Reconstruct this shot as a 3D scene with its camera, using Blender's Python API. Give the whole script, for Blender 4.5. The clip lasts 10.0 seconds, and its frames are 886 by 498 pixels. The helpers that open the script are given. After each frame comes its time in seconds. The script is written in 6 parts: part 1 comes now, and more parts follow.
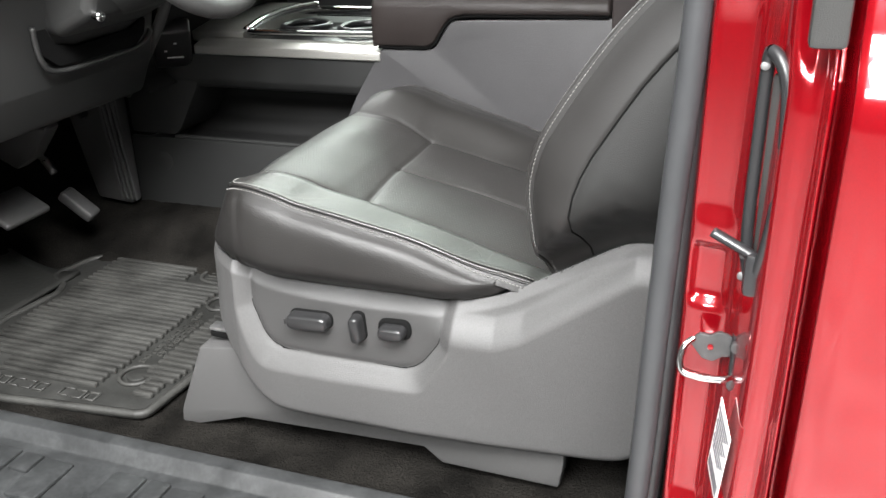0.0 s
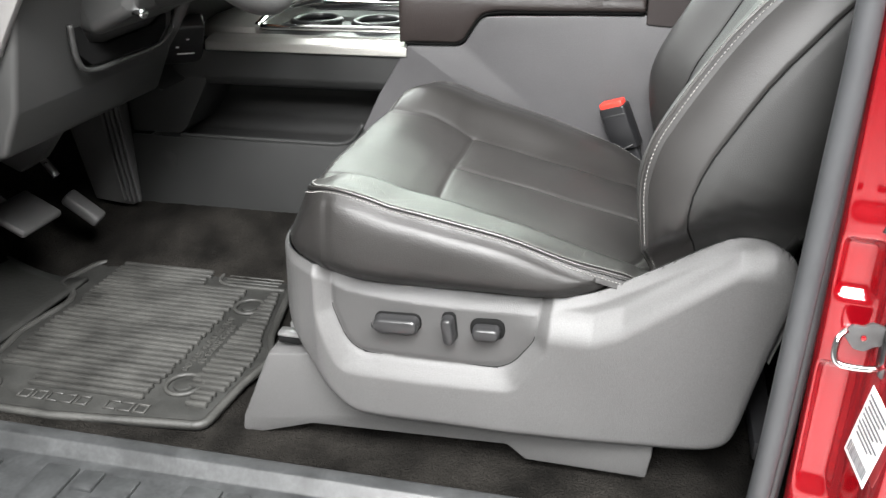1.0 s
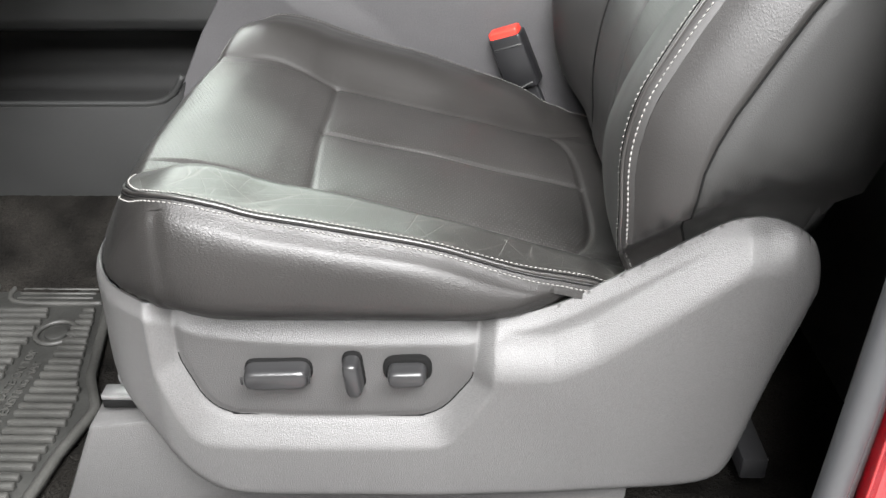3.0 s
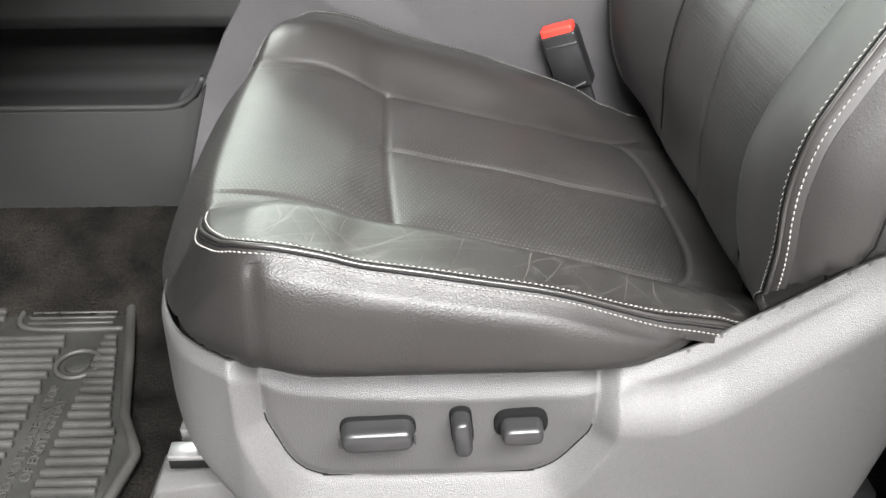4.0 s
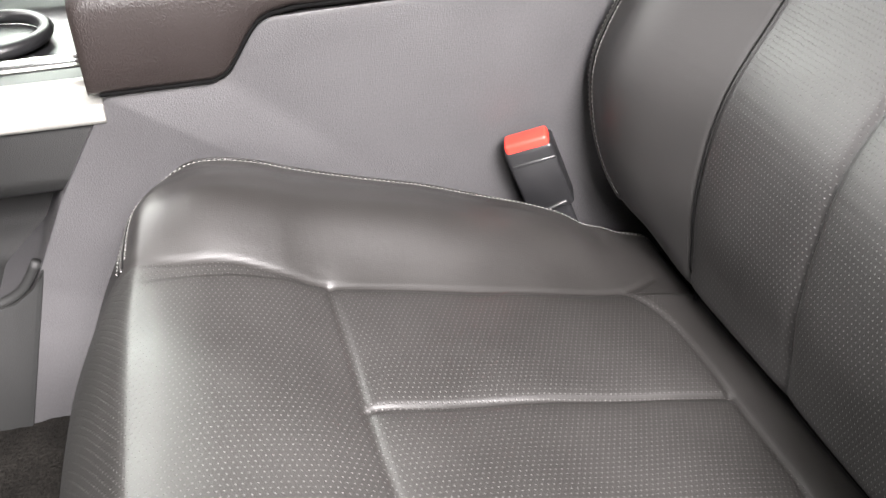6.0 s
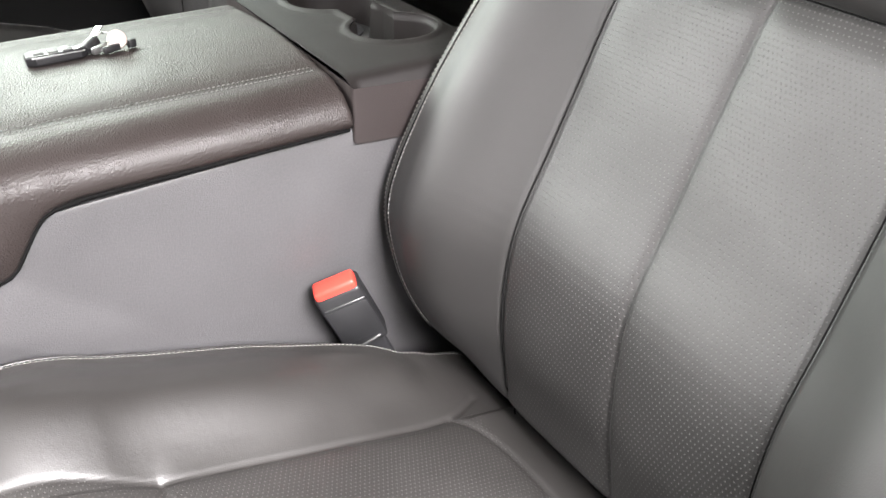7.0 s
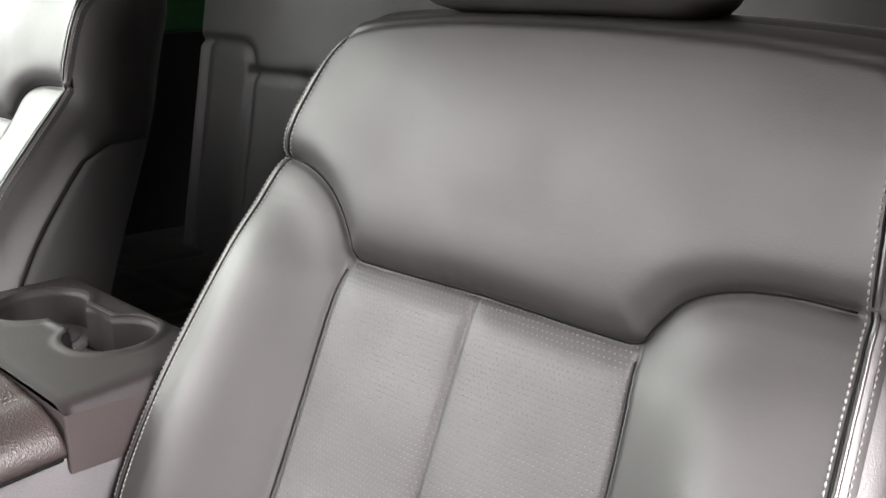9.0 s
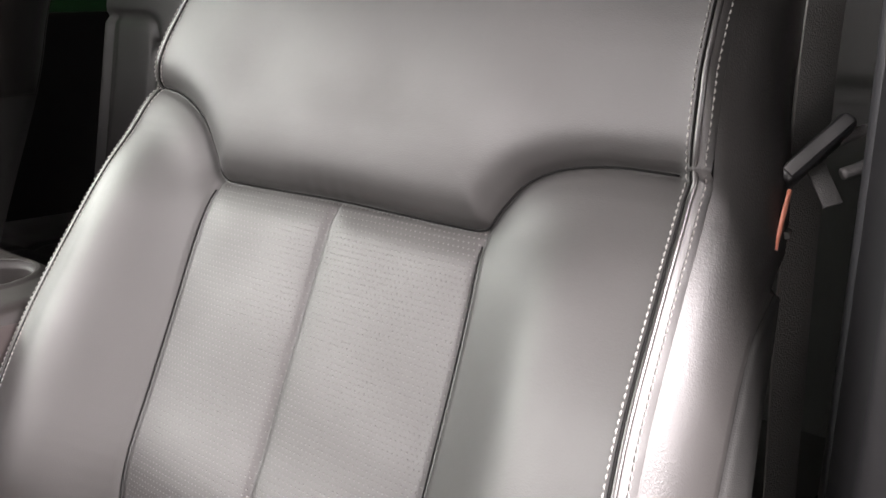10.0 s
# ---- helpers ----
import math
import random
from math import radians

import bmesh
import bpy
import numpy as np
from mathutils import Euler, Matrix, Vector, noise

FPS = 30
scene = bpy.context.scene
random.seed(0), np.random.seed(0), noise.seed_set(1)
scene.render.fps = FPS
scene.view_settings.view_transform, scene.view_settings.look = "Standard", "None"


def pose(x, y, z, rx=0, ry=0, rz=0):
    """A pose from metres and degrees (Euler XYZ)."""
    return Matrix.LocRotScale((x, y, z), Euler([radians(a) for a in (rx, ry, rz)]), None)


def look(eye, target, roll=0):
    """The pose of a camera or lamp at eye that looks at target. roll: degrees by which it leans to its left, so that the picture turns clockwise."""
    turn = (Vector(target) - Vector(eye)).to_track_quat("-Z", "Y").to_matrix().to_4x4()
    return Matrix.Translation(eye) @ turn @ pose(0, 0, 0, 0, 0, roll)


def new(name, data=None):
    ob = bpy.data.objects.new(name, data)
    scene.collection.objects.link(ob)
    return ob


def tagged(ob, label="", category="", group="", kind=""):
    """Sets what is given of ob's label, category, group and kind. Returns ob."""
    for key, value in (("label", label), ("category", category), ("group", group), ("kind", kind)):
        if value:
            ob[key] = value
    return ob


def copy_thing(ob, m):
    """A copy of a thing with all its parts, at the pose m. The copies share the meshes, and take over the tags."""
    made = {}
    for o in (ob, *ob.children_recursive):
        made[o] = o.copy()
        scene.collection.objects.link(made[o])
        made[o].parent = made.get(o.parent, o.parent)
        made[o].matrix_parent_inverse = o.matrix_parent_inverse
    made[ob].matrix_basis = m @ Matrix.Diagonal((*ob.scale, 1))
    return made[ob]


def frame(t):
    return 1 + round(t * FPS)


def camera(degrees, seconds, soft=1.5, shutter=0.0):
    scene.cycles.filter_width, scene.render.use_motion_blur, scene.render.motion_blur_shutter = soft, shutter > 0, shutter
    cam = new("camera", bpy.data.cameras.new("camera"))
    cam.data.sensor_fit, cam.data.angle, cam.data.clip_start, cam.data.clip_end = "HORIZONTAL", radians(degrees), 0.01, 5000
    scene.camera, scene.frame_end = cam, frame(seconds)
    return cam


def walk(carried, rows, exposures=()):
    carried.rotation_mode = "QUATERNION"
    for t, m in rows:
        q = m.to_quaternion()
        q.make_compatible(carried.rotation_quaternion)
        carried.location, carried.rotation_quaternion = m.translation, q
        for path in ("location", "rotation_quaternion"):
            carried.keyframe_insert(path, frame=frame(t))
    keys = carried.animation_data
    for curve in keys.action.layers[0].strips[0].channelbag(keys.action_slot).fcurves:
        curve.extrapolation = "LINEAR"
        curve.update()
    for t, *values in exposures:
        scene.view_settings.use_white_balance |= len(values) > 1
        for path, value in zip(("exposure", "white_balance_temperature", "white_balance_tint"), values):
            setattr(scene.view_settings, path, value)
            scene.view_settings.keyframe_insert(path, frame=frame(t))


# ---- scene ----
# ---- camera and its walk ----
cam = camera(53.5, 10.0, soft=1.5)
PATH = [
    (0, (0.026, -0.005, 0.834), (-0.617, 1.708, 0.025), -2.1),
    (0.5, (-0.103, -0.063, 0.846), (-0.691, 1.665, 0.029), -1.4),
    (1, (-0.209, -0.068, 0.852), (-0.649, 1.695, 0.016), -0.9),
    (1.5, (-0.253, -0.011, 0.826), (-0.544, 1.769, -0.038), -0.5),
    (2, (-0.311, 0.101, 0.795), (-0.478, 1.883, -0.098), -1.1),
    (2.2, (-0.326, 0.15, 0.784), (-0.45, 1.927, -0.124), -1.1),
    (3.3, (-0.377, 0.289, 0.784), (-0.391, 2.005, -0.243), -0.3),
    (3.5, (-0.412, 0.307, 0.793), (-0.4, 2.016, -0.246), -0.2),
    (4, (-0.493, 0.372, 0.797), (-0.42, 2.065, -0.265), 0.4),
    (4.5, (-0.52, 0.462, 0.805), (-0.374, 2.149, -0.26), 0.7),
    (5, (-0.534, 0.629, 0.796), (-0.347, 2.285, -0.31), 0.3),
    (5.2, (-0.539, 0.69, 0.785), (-0.336, 2.341, -0.325), 0.1),
    (6.3, (-0.590, 0.795, 0.870), (-0.064, 2.349, -0.274), -1.7),
    (6.5, (-0.564, 0.794, 0.888), (0.028, 2.333, -0.243), -2.5),
    (7, (-0.584, 0.831, 0.938), (0.292, 2.295, -0.125), -0.6),
    (7.5, (-0.599, 0.865, 0.956), (0.54, 2.299, 0.153), 2.0),
    (8, (-0.573, 0.896, 0.991), (0.701, 2.279, 0.31), 2.4),
    (8.5, (-0.552, 0.878, 1.01), (0.803, 2.209, 0.385), 1.4),
    (9, (-0.541, 0.841, 1.004), (0.876, 2.115, 0.398), 0.0),
    (9.5, (-0.543, 0.802, 0.984), (0.926, 2.023, 0.391), -0.1),
    (10, (-0.52, 0.766, 0.919), (0.984, 1.951, 0.343), -0.2),
]
walk(cam, [(t, look(eye, target, roll)) for t, eye, target, roll in PATH],
     exposures=((0.0, 0.31, 6500, 12), (0.5, 0.62, 6500, 12), (2.2, 0.62, 6500, 13), (3.5, 0.64, 6520, 13), (4.5, 0.88, 6620, 15), (5.0, 1.12, 6680, 17), (6.5, 1.38, 6650, 18), (7.0, 1.48, 6600, 17), (7.5, 1.42, 6570, 16), (8.0, 1.42, 6550, 16), (9.0, 1.56, 6700, 21), (10.0, 1.57, 6800, 23)))

# ---- light ----
world = bpy.data.worlds.new("hall_light")
world.use_nodes = True
world.node_tree.nodes["Background"].inputs[0].default_value = (0.93, 0.97, 1.0, 1)
world.node_tree.nodes["Background"].inputs[1].default_value = 0.4
scene.world = world


def area_lamp(name, eye, target, sx, sy, watts, color=(0.985, 1.0, 0.985)):
    lamp = bpy.data.lights.new(name, "AREA")
    lamp.shape, lamp.size, lamp.size_y, lamp.energy, lamp.color = "RECTANGLE", sx, sy, watts, color
    ob = new(name, lamp)
    ob.matrix_world = look(eye, target)
    return tagged(ob, "bright white strip lamp of the hall", "lamp", kind="structure")


area_lamp("hall_lamp", (0.55, -1.15, 3.4), (-0.3, 1.0, 0.3), 3.1, 1.2, 650)
area_lamp("hall_lamp", (-0.5, -3.3, 3.5), (-0.1, 1.0, 0.6), 2.2, 1.1, 420)
area_lamp("hall_lamp", (-2.9, 3.0, 2.45), (-0.1, 1.6, 0.8), 4.0, 2.4, 135, (0.97, 1.0, 0.98))
area_lamp("hall_lamp", (-1.3, 5.6, 2.7), (-0.4, 2.0, 0.4), 3.8, 2.0, 185, (0.85, 1.0, 0.89))



# ---- materials ----
def material(name, color, rough=0.5, metal=0.0, vary=0.15, vary_scale=6.0, grain=0.0, grain_scale=900.0, wave=0.0, wave_scale=40.0, coat=0.0,
             spec=0.5, speck=0.0, speck_scale=400.0, pebble=0.0, pebble_scale=330.0, squash=(1.0, 1.0, 1.0)):
    """A procedural surface: colour varied at two scales, fine grain and broad waves as relief."""
    m = bpy.data.materials.new(name)
    m.use_nodes = True
    nt = m.node_tree
    n, l = nt.nodes, nt.links
    b = n["Principled BSDF"]
    b.inputs["Metallic"].default_value = metal
    b.inputs["Specular IOR Level"].default_value = spec
    b.inputs["Coat Weight"].default_value = coat
    b.inputs["Coat Roughness"].default_value = 0.04
    tc = n.new("ShaderNodeTexCoord")
    big = n.new("ShaderNodeTexNoise")
    big.inputs["Scale"].default_value = vary_scale
    big.inputs["Detail"].default_value = 5
    l.new(tc.outputs["Object"], big.inputs["Vector"])
    fine = n.new("ShaderNodeTexNoise")
    fine.inputs["Scale"].default_value = speck_scale
    fine.inputs["Detail"].default_value = 2
    l.new(tc.outputs["Object"], fine.inputs["Vector"])
    ramp = n.new("ShaderNodeMapRange")
    ramp.inputs["From Min"].default_value, ramp.inputs["From Max"].default_value = 0.3, 0.7
    ramp.inputs["To Min"].default_value, ramp.inputs["To Max"].default_value = 1 - vary, 1 + vary
    l.new(big.outputs["Fac"], ramp.inputs["Value"])
    ramp2 = n.new("ShaderNodeMapRange")
    ramp2.inputs["From Min"].default_value, ramp2.inputs["From Max"].default_value = 0.3, 0.7
    ramp2.inputs["To Min"].default_value, ramp2.inputs["To Max"].default_value = 1 - speck, 1 + speck
    l.new(fine.outputs["Fac"], ramp2.inputs["Value"])
    mul = n.new("ShaderNodeMath")
    mul.operation = "MULTIPLY"
    l.new(ramp.outputs[0], mul.inputs[0])
    l.new(ramp2.outputs[0], mul.inputs[1])
    tint = n.new("ShaderNodeVectorMath")
    tint.operation = "SCALE"
    tint.inputs[0].default_value = color
    l.new(mul.outputs[0], tint.inputs["Scale"])
    l.new(tint.outputs[0], b.inputs["Base Color"])
    rr = n.new("ShaderNodeMapRange")
    rr.inputs["From Min"].default_value, rr.inputs["From Max"].default_value = 0.3, 0.7
    rr.inputs["To Min"].default_value, rr.inputs["To Max"].default_value = rough * 0.88, min(1, rough * 1.12)
    l.new(big.outputs["Fac"], rr.inputs["Value"])
    l.new(rr.outputs[0], b.inputs["Roughness"])
    normal = None
    if wave:
        w = n.new("ShaderNodeTexNoise")
        w.inputs["Scale"].default_value = wave_scale
        w.inputs["Detail"].default_value = 3
        l.new(tc.outputs["Object"], w.inputs["Vector"])
        bw = n.new("ShaderNodeBump")
        bw.inputs["Strength"].default_value, bw.inputs["Distance"].default_value = wave, 0.004
        l.new(w.outputs["Fac"], bw.inputs["Height"])
        normal = bw
    if grain:
        v = n.new("ShaderNodeTexVoronoi")
        v.inputs["Scale"].default_value = grain_scale
        l.new(tc.outputs["Object"], v.inputs["Vector"])
        bg = n.new("ShaderNodeBump")
        bg.inputs["Strength"].default_value, bg.inputs["Distance"].default_value = grain, 0.0006
        l.new(v.outputs["Distance"], bg.inputs["Height"])
        if normal:
            l.new(normal.outputs[0], bg.inputs["Normal"])
        normal = bg
    if pebble:
        # cells of natural grain, bent and stretched, stronger in some patches than in others
        bend = n.new("ShaderNodeTexNoise")
        bend.inputs["Scale"].default_value = pebble_scale * 0.6
        bend.inputs["Detail"].default_value = 2
        l.new(tc.outputs["Object"], bend.inputs["Vector"])
        add = n.new("ShaderNodeVectorMath")
        add.operation = "MULTIPLY_ADD"
        add.inputs[1].default_value = (1.6 / pebble_scale,) * 3
        l.new(bend.outputs["Color"], add.inputs[0])
        l.new(tc.outputs["Object"], add.inputs[2])
        mp = n.new("ShaderNodeMapping")
        mp.inputs["Scale"].default_value = squash
        l.new(add.outputs[0], mp.inputs["Vector"])
        cell = n.new("ShaderNodeTexVoronoi")
        cell.feature = "DISTANCE_TO_EDGE"
        cell.inputs["Scale"].default_value = pebble_scale
        l.new(mp.outputs[0], cell.inputs["Vector"])
        dome = n.new("ShaderNodeMapRange")
        dome.interpolation_type = "SMOOTHSTEP"
        dome.inputs["From Max"].default_value = 0.35
        l.new(cell.outputs["Distance"], dome.inputs["Value"])
        patch = n.new("ShaderNodeTexNoise")
        patch.inputs["Scale"].default_value = 22
        patch.inputs["Detail"].default_value = 3
        l.new(tc.outputs["Object"], patch.inputs["Vector"])
        much = n.new("ShaderNodeMapRange")
        much.inputs["From Min"].default_value, much.inputs["From Max"].default_value = 0.35, 0.65
        much.inputs["To Min"].default_value = 0.35
        l.new(patch.outputs["Fac"], much.inputs["Value"])
        high = n.new("ShaderNodeMath")
        high.operation = "MULTIPLY"
        l.new(dome.outputs[0], high.inputs[0])
        l.new(much.outputs[0], high.inputs[1])
        bp = n.new("ShaderNodeBump")
        bp.inputs["Strength"].default_value, bp.inputs["Distance"].default_value = pebble, 0.0010
        l.new(high.outputs[0], bp.inputs["Height"])
        if normal:
            l.new(normal.outputs[0], bp.inputs["Normal"])
        normal = bp
    if normal:
        l.new(normal.outputs[0], b.inputs["Normal"])
    m["tint"] = tint.name
    return m


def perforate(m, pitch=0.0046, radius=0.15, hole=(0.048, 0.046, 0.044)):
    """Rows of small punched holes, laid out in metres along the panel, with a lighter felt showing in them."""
    n, l = m.node_tree.nodes, m.node_tree.links
    uv = n.new("ShaderNodeUVMap")
    sc = n.new("ShaderNodeVectorMath")
    sc.operation = "SCALE"
    sc.inputs["Scale"].default_value = 1 / pitch
    l.new(uv.outputs[0], sc.inputs[0])
    sep = n.new("ShaderNodeSeparateXYZ")
    l.new(sc.outputs[0], sep.inputs[0])

    def math(op, a, b=None, c=None):
        q = n.new("ShaderNodeMath")
        q.operation = op
        for i, v in enumerate((a, b, c)):
            if v is None:
                continue
            if isinstance(v, (int, float)):
                q.inputs[i].default_value = v
            else:
                l.new(v, q.inputs[i])
        return q.outputs[0]
    row = math("FLOOR", sep.outputs[1])
    shift = math("MULTIPLY", math("MODULO", row, 2), 0.5)
    u = math("SUBTRACT", math("FRACT", math("ADD", sep.outputs[0], shift)), 0.5)
    v = math("SUBTRACT", math("FRACT", sep.outputs[1]), 0.5)
    d = math("SQRT", math("ADD", math("MULTIPLY", u, u), math("MULTIPLY", v, v)))
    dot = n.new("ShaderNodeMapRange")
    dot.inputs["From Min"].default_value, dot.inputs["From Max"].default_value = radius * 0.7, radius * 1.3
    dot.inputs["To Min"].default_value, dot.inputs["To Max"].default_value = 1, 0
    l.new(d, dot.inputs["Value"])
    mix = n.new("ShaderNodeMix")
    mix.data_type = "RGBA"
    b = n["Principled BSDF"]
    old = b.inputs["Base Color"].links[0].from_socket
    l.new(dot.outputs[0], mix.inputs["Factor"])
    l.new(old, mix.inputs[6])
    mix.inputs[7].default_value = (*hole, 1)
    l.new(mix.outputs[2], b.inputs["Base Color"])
    bump = n.new("ShaderNodeBump")
    bump.inputs["Strength"].default_value, bump.inputs["Distance"].default_value, bump.invert = 0.5, 0.001, True
    l.new(dot.outputs[0], bump.inputs["Height"])
    was = b.inputs["Normal"].links
    if was:
        l.new(was[0].from_socket, bump.inputs["Normal"])
    l.new(bump.outputs[0], b.inputs["Normal"])
    return m


def crease(m, color=(0.050, 0.0465, 0.0435), width=0.013):
    """Soft pale creases of worn leather: long wandering strokes that cross one another, fading in and out."""
    n, l = m.node_tree.nodes, m.node_tree.links
    uv = n.new("ShaderNodeUVMap")
    total = None
    for turn, shift, size, much in ((0.80, 0.0, 24.0, 1.0), (-0.62, 3.1, 27.0, 0.9), (1.20, 7.7, 36.0, 0.8), (-1.05, 5.2, 38.0, 0.7), (0.35, 9.4, 28.0, 0.6)):
        mp = n.new("ShaderNodeMapping")
        mp.inputs["Location"].default_value = (shift, shift * 0.7, 0)
        mp.inputs["Rotation"].default_value = (0, 0, turn)
        mp.vector_type = "TEXTURE"
        mp.inputs["Scale"].default_value = (7.0, 1.0, 1)
        l.new(uv.outputs[0], mp.inputs["Vector"])
        v = n.new("ShaderNodeTexNoise")
        v.inputs["Scale"].default_value = size
        v.inputs["Detail"].default_value = 0.8
        l.new(mp.outputs[0], v.inputs["Vector"])
        off = n.new("ShaderNodeMath")
        off.operation = "SUBTRACT"
        off.inputs[1].default_value = 0.5
        l.new(v.outputs["Fac"], off.inputs[0])
        far = n.new("ShaderNodeMath")
        far.operation = "ABSOLUTE"
        l.new(off.outputs[0], far.inputs[0])
        line = n.new("ShaderNodeMapRange")
        line.interpolation_type = "SMOOTHSTEP"
        line.inputs["From Min"].default_value, line.inputs["From Max"].default_value = 0.0, width
        line.inputs["To Min"].default_value, line.inputs["To Max"].default_value = much, 0
        l.new(far.outputs[0], line.inputs["Value"])
        patch = n.new("ShaderNodeTexNoise")
        patch.inputs["Scale"].default_value = 26
        patch.inputs["Detail"].default_value = 2
        l.new(mp.outputs[0], patch.inputs["Vector"])
        mask = n.new("ShaderNodeMapRange")
        mask.inputs["From Min"].default_value, mask.inputs["From Max"].default_value = 0.42, 0.62
        l.new(patch.outputs["Fac"], mask.inputs["Value"])
        both = n.new("ShaderNodeMath")
        both.operation = "MULTIPLY"
        l.new(line.outputs[0], both.inputs[0])
        l.new(mask.outputs[0], both.inputs[1])
        if total is None:
            total = both
        else:
            top = n.new("ShaderNodeMath")
            top.operation = "MAXIMUM"
            l.new(total.outputs[0], top.inputs[0])
            l.new(both.outputs[0], top.inputs[1])
            total = top
    b = n["Principled BSDF"]
    old = b.inputs["Base Color"].links[0].from_socket
    mix = n.new("ShaderNodeMix")
    mix.data_type = "RGBA"
    l.new(total.outputs[0], mix.inputs["Factor"])
    l.new(old, mix.inputs[6])
    mix.inputs[7].default_value = (*color, 1)
    l.new(mix.outputs[2], b.inputs["Base Color"])
    bump = n.new("ShaderNodeBump")
    bump.inputs["Strength"].default_value, bump.inputs["Distance"].default_value, bump.invert = 0.25, 0.001, True
    l.new(total.outputs[0], bump.inputs["Height"])
    l.new(b.inputs["Normal"].links[0].from_socket, bump.inputs["Normal"])
    l.new(bump.outputs[0], b.inputs["Normal"])
    return m


LEATHER = (0.0178, 0.0166, 0.0157)
BACK_LEATHER = (0.0150, 0.0141, 0.0135)
leather = material("black_leather", LEATHER, 0.44, spec=0.62, vary=0.12, vary_scale=9, wave=0.06, wave_scale=70, pebble=0.10, pebble_scale=520)
back_leather = material("matte_leather", BACK_LEATHER, 0.54, spec=0.62, vary=0.12, vary_scale=9, wave=0.04, wave_scale=60, pebble=0.07, pebble_scale=560)
back_side_leather = material("grained_leather", BACK_LEATHER, 0.47, spec=0.40, vary=0.12, vary_scale=9, wave=0.04, wave_scale=60, pebble=0.12, pebble_scale=420, squash=(1.4, 1.0, 0.7))
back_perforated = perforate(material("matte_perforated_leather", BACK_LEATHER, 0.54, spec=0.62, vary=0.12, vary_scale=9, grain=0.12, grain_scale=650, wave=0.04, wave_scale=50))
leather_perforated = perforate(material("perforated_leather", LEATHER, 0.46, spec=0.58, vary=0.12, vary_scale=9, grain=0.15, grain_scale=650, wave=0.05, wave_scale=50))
leather_worn = crease(material("worn_leather", LEATHER, 0.40, spec=0.56, vary=0.15, vary_scale=12, wave=0.10, wave_scale=60, pebble=0.10, pebble_scale=480))
# seat leather for the cushion sides, with their shade put into a darker base colour
leather_side_shaded = material("side_leather", (0.0130, 0.0122, 0.0116), 0.45, spec=0.36, vary=0.12, vary_scale=9, wave=0.05, wave_scale=60, pebble=0.20, pebble_scale=380, squash=(0.6, 1.0, 1.5))
welt_leather = material("welt_leather", LEATHER, 0.34, spec=0.66, vary=0.1, vary_scale=20, grain=0.1)
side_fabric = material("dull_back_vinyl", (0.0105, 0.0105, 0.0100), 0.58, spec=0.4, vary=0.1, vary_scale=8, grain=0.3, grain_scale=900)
thread = material("pale_thread", (0.17, 0.165, 0.156), 0.75, vary=0.2, vary_scale=80)
plastic = material("grey_plastic", (0.062, 0.061, 0.0605), 0.48, spec=0.42, vary=0.07, vary_scale=7, grain=0.5, grain_scale=900, speck=0.14, speck_scale=600)
panel_plastic = material("switch_panel_plastic", (0.036, 0.0354, 0.0350), 0.45, vary=0.06, vary_scale=7, grain=0.5, grain_scale=1000, speck=0.08, speck_scale=700)
dark_trim = material("dark_trim", (0.008, 0.008, 0.008), 0.85, vary=0.15, spec=0.2)
dash_plastic = material("dash_plastic", (0.023, 0.0232, 0.0226), 0.5, vary=0.1, grain=0.35, grain_scale=1000)
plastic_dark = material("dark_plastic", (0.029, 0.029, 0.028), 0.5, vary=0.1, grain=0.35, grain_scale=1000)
end_grey = material("pale_grey_plastic", (0.11, 0.107, 0.104), 0.6, vary=0.05, grain=0.2, grain_scale=1100)
plastic_black = material("black_plastic", (0.015, 0.015, 0.016), 0.35, vary=0.15, grain=0.1)
switch_black = material("switch_plastic", (0.015, 0.015, 0.0155), 0.33, vary=0.1)
deck_side_vinyl = material("deck_side_vinyl", (0.027, 0.0215, 0.0208), 0.5, spec=0.35, vary=0.08, grain=0.3, grain_scale=700)
deck_plastic = material("deck_plastic", (0.0105, 0.0088, 0.0084), 0.55, spec=0.2, vary=0.08, grain=0.4, grain_scale=900)
console_vinyl = material("console_vinyl", (0.050, 0.0486, 0.0503), 0.47, vary=0.14, vary_scale=8, speck=0.10, pebble=0.26, pebble_scale=420)
console_plastic = material("console_plastic", (0.0175, 0.0178, 0.0175), 0.58, spec=0.32, vary=0.08, vary_scale=6, grain=0.4, grain_scale=900, speck=0.08, speck_scale=500)
# console plastic made darker to carry the shade inside the storage bin
bin_plastic = material("bin_plastic", (0.014, 0.014, 0.0138), 0.64, spec=0.3, vary=0.08, vary_scale=6, grain=0.4, grain_scale=900)
lid_vinyl = material("lid_vinyl", (0.0220, 0.0172, 0.0160), 0.44, spec=0.30, vary=0.1, vary_scale=9, pebble=0.40, pebble_scale=300, squash=(1.3, 0.6, 0.8))
cavity = material("deep_black", (0.004, 0.004, 0.004), 0.9, vary=0.1, spec=0.1)
silver = material("brushed_silver", (0.50, 0.49, 0.46), 0.32, 0.75, vary=0.06, speck=0.05)
chrome = material("chrome", (0.8, 0.8, 0.8), 0.08, 1.0, vary=0.03)
steel_dark = material("dull_steel", (0.07, 0.07, 0.07), 0.45, 0.5, vary=0.2, vary_scale=60)
steel = material("zinc_steel", (0.42, 0.42, 0.42), 0.3, 0.9, vary=0.15, vary_scale=60)
rubber_mat = material("floor_mat_rubber", (0.0150, 0.0150, 0.0138), 0.52, vary=0.3, vary_scale=16, wave=0.2, wave_scale=120, speck=0.2, speck_scale=260)
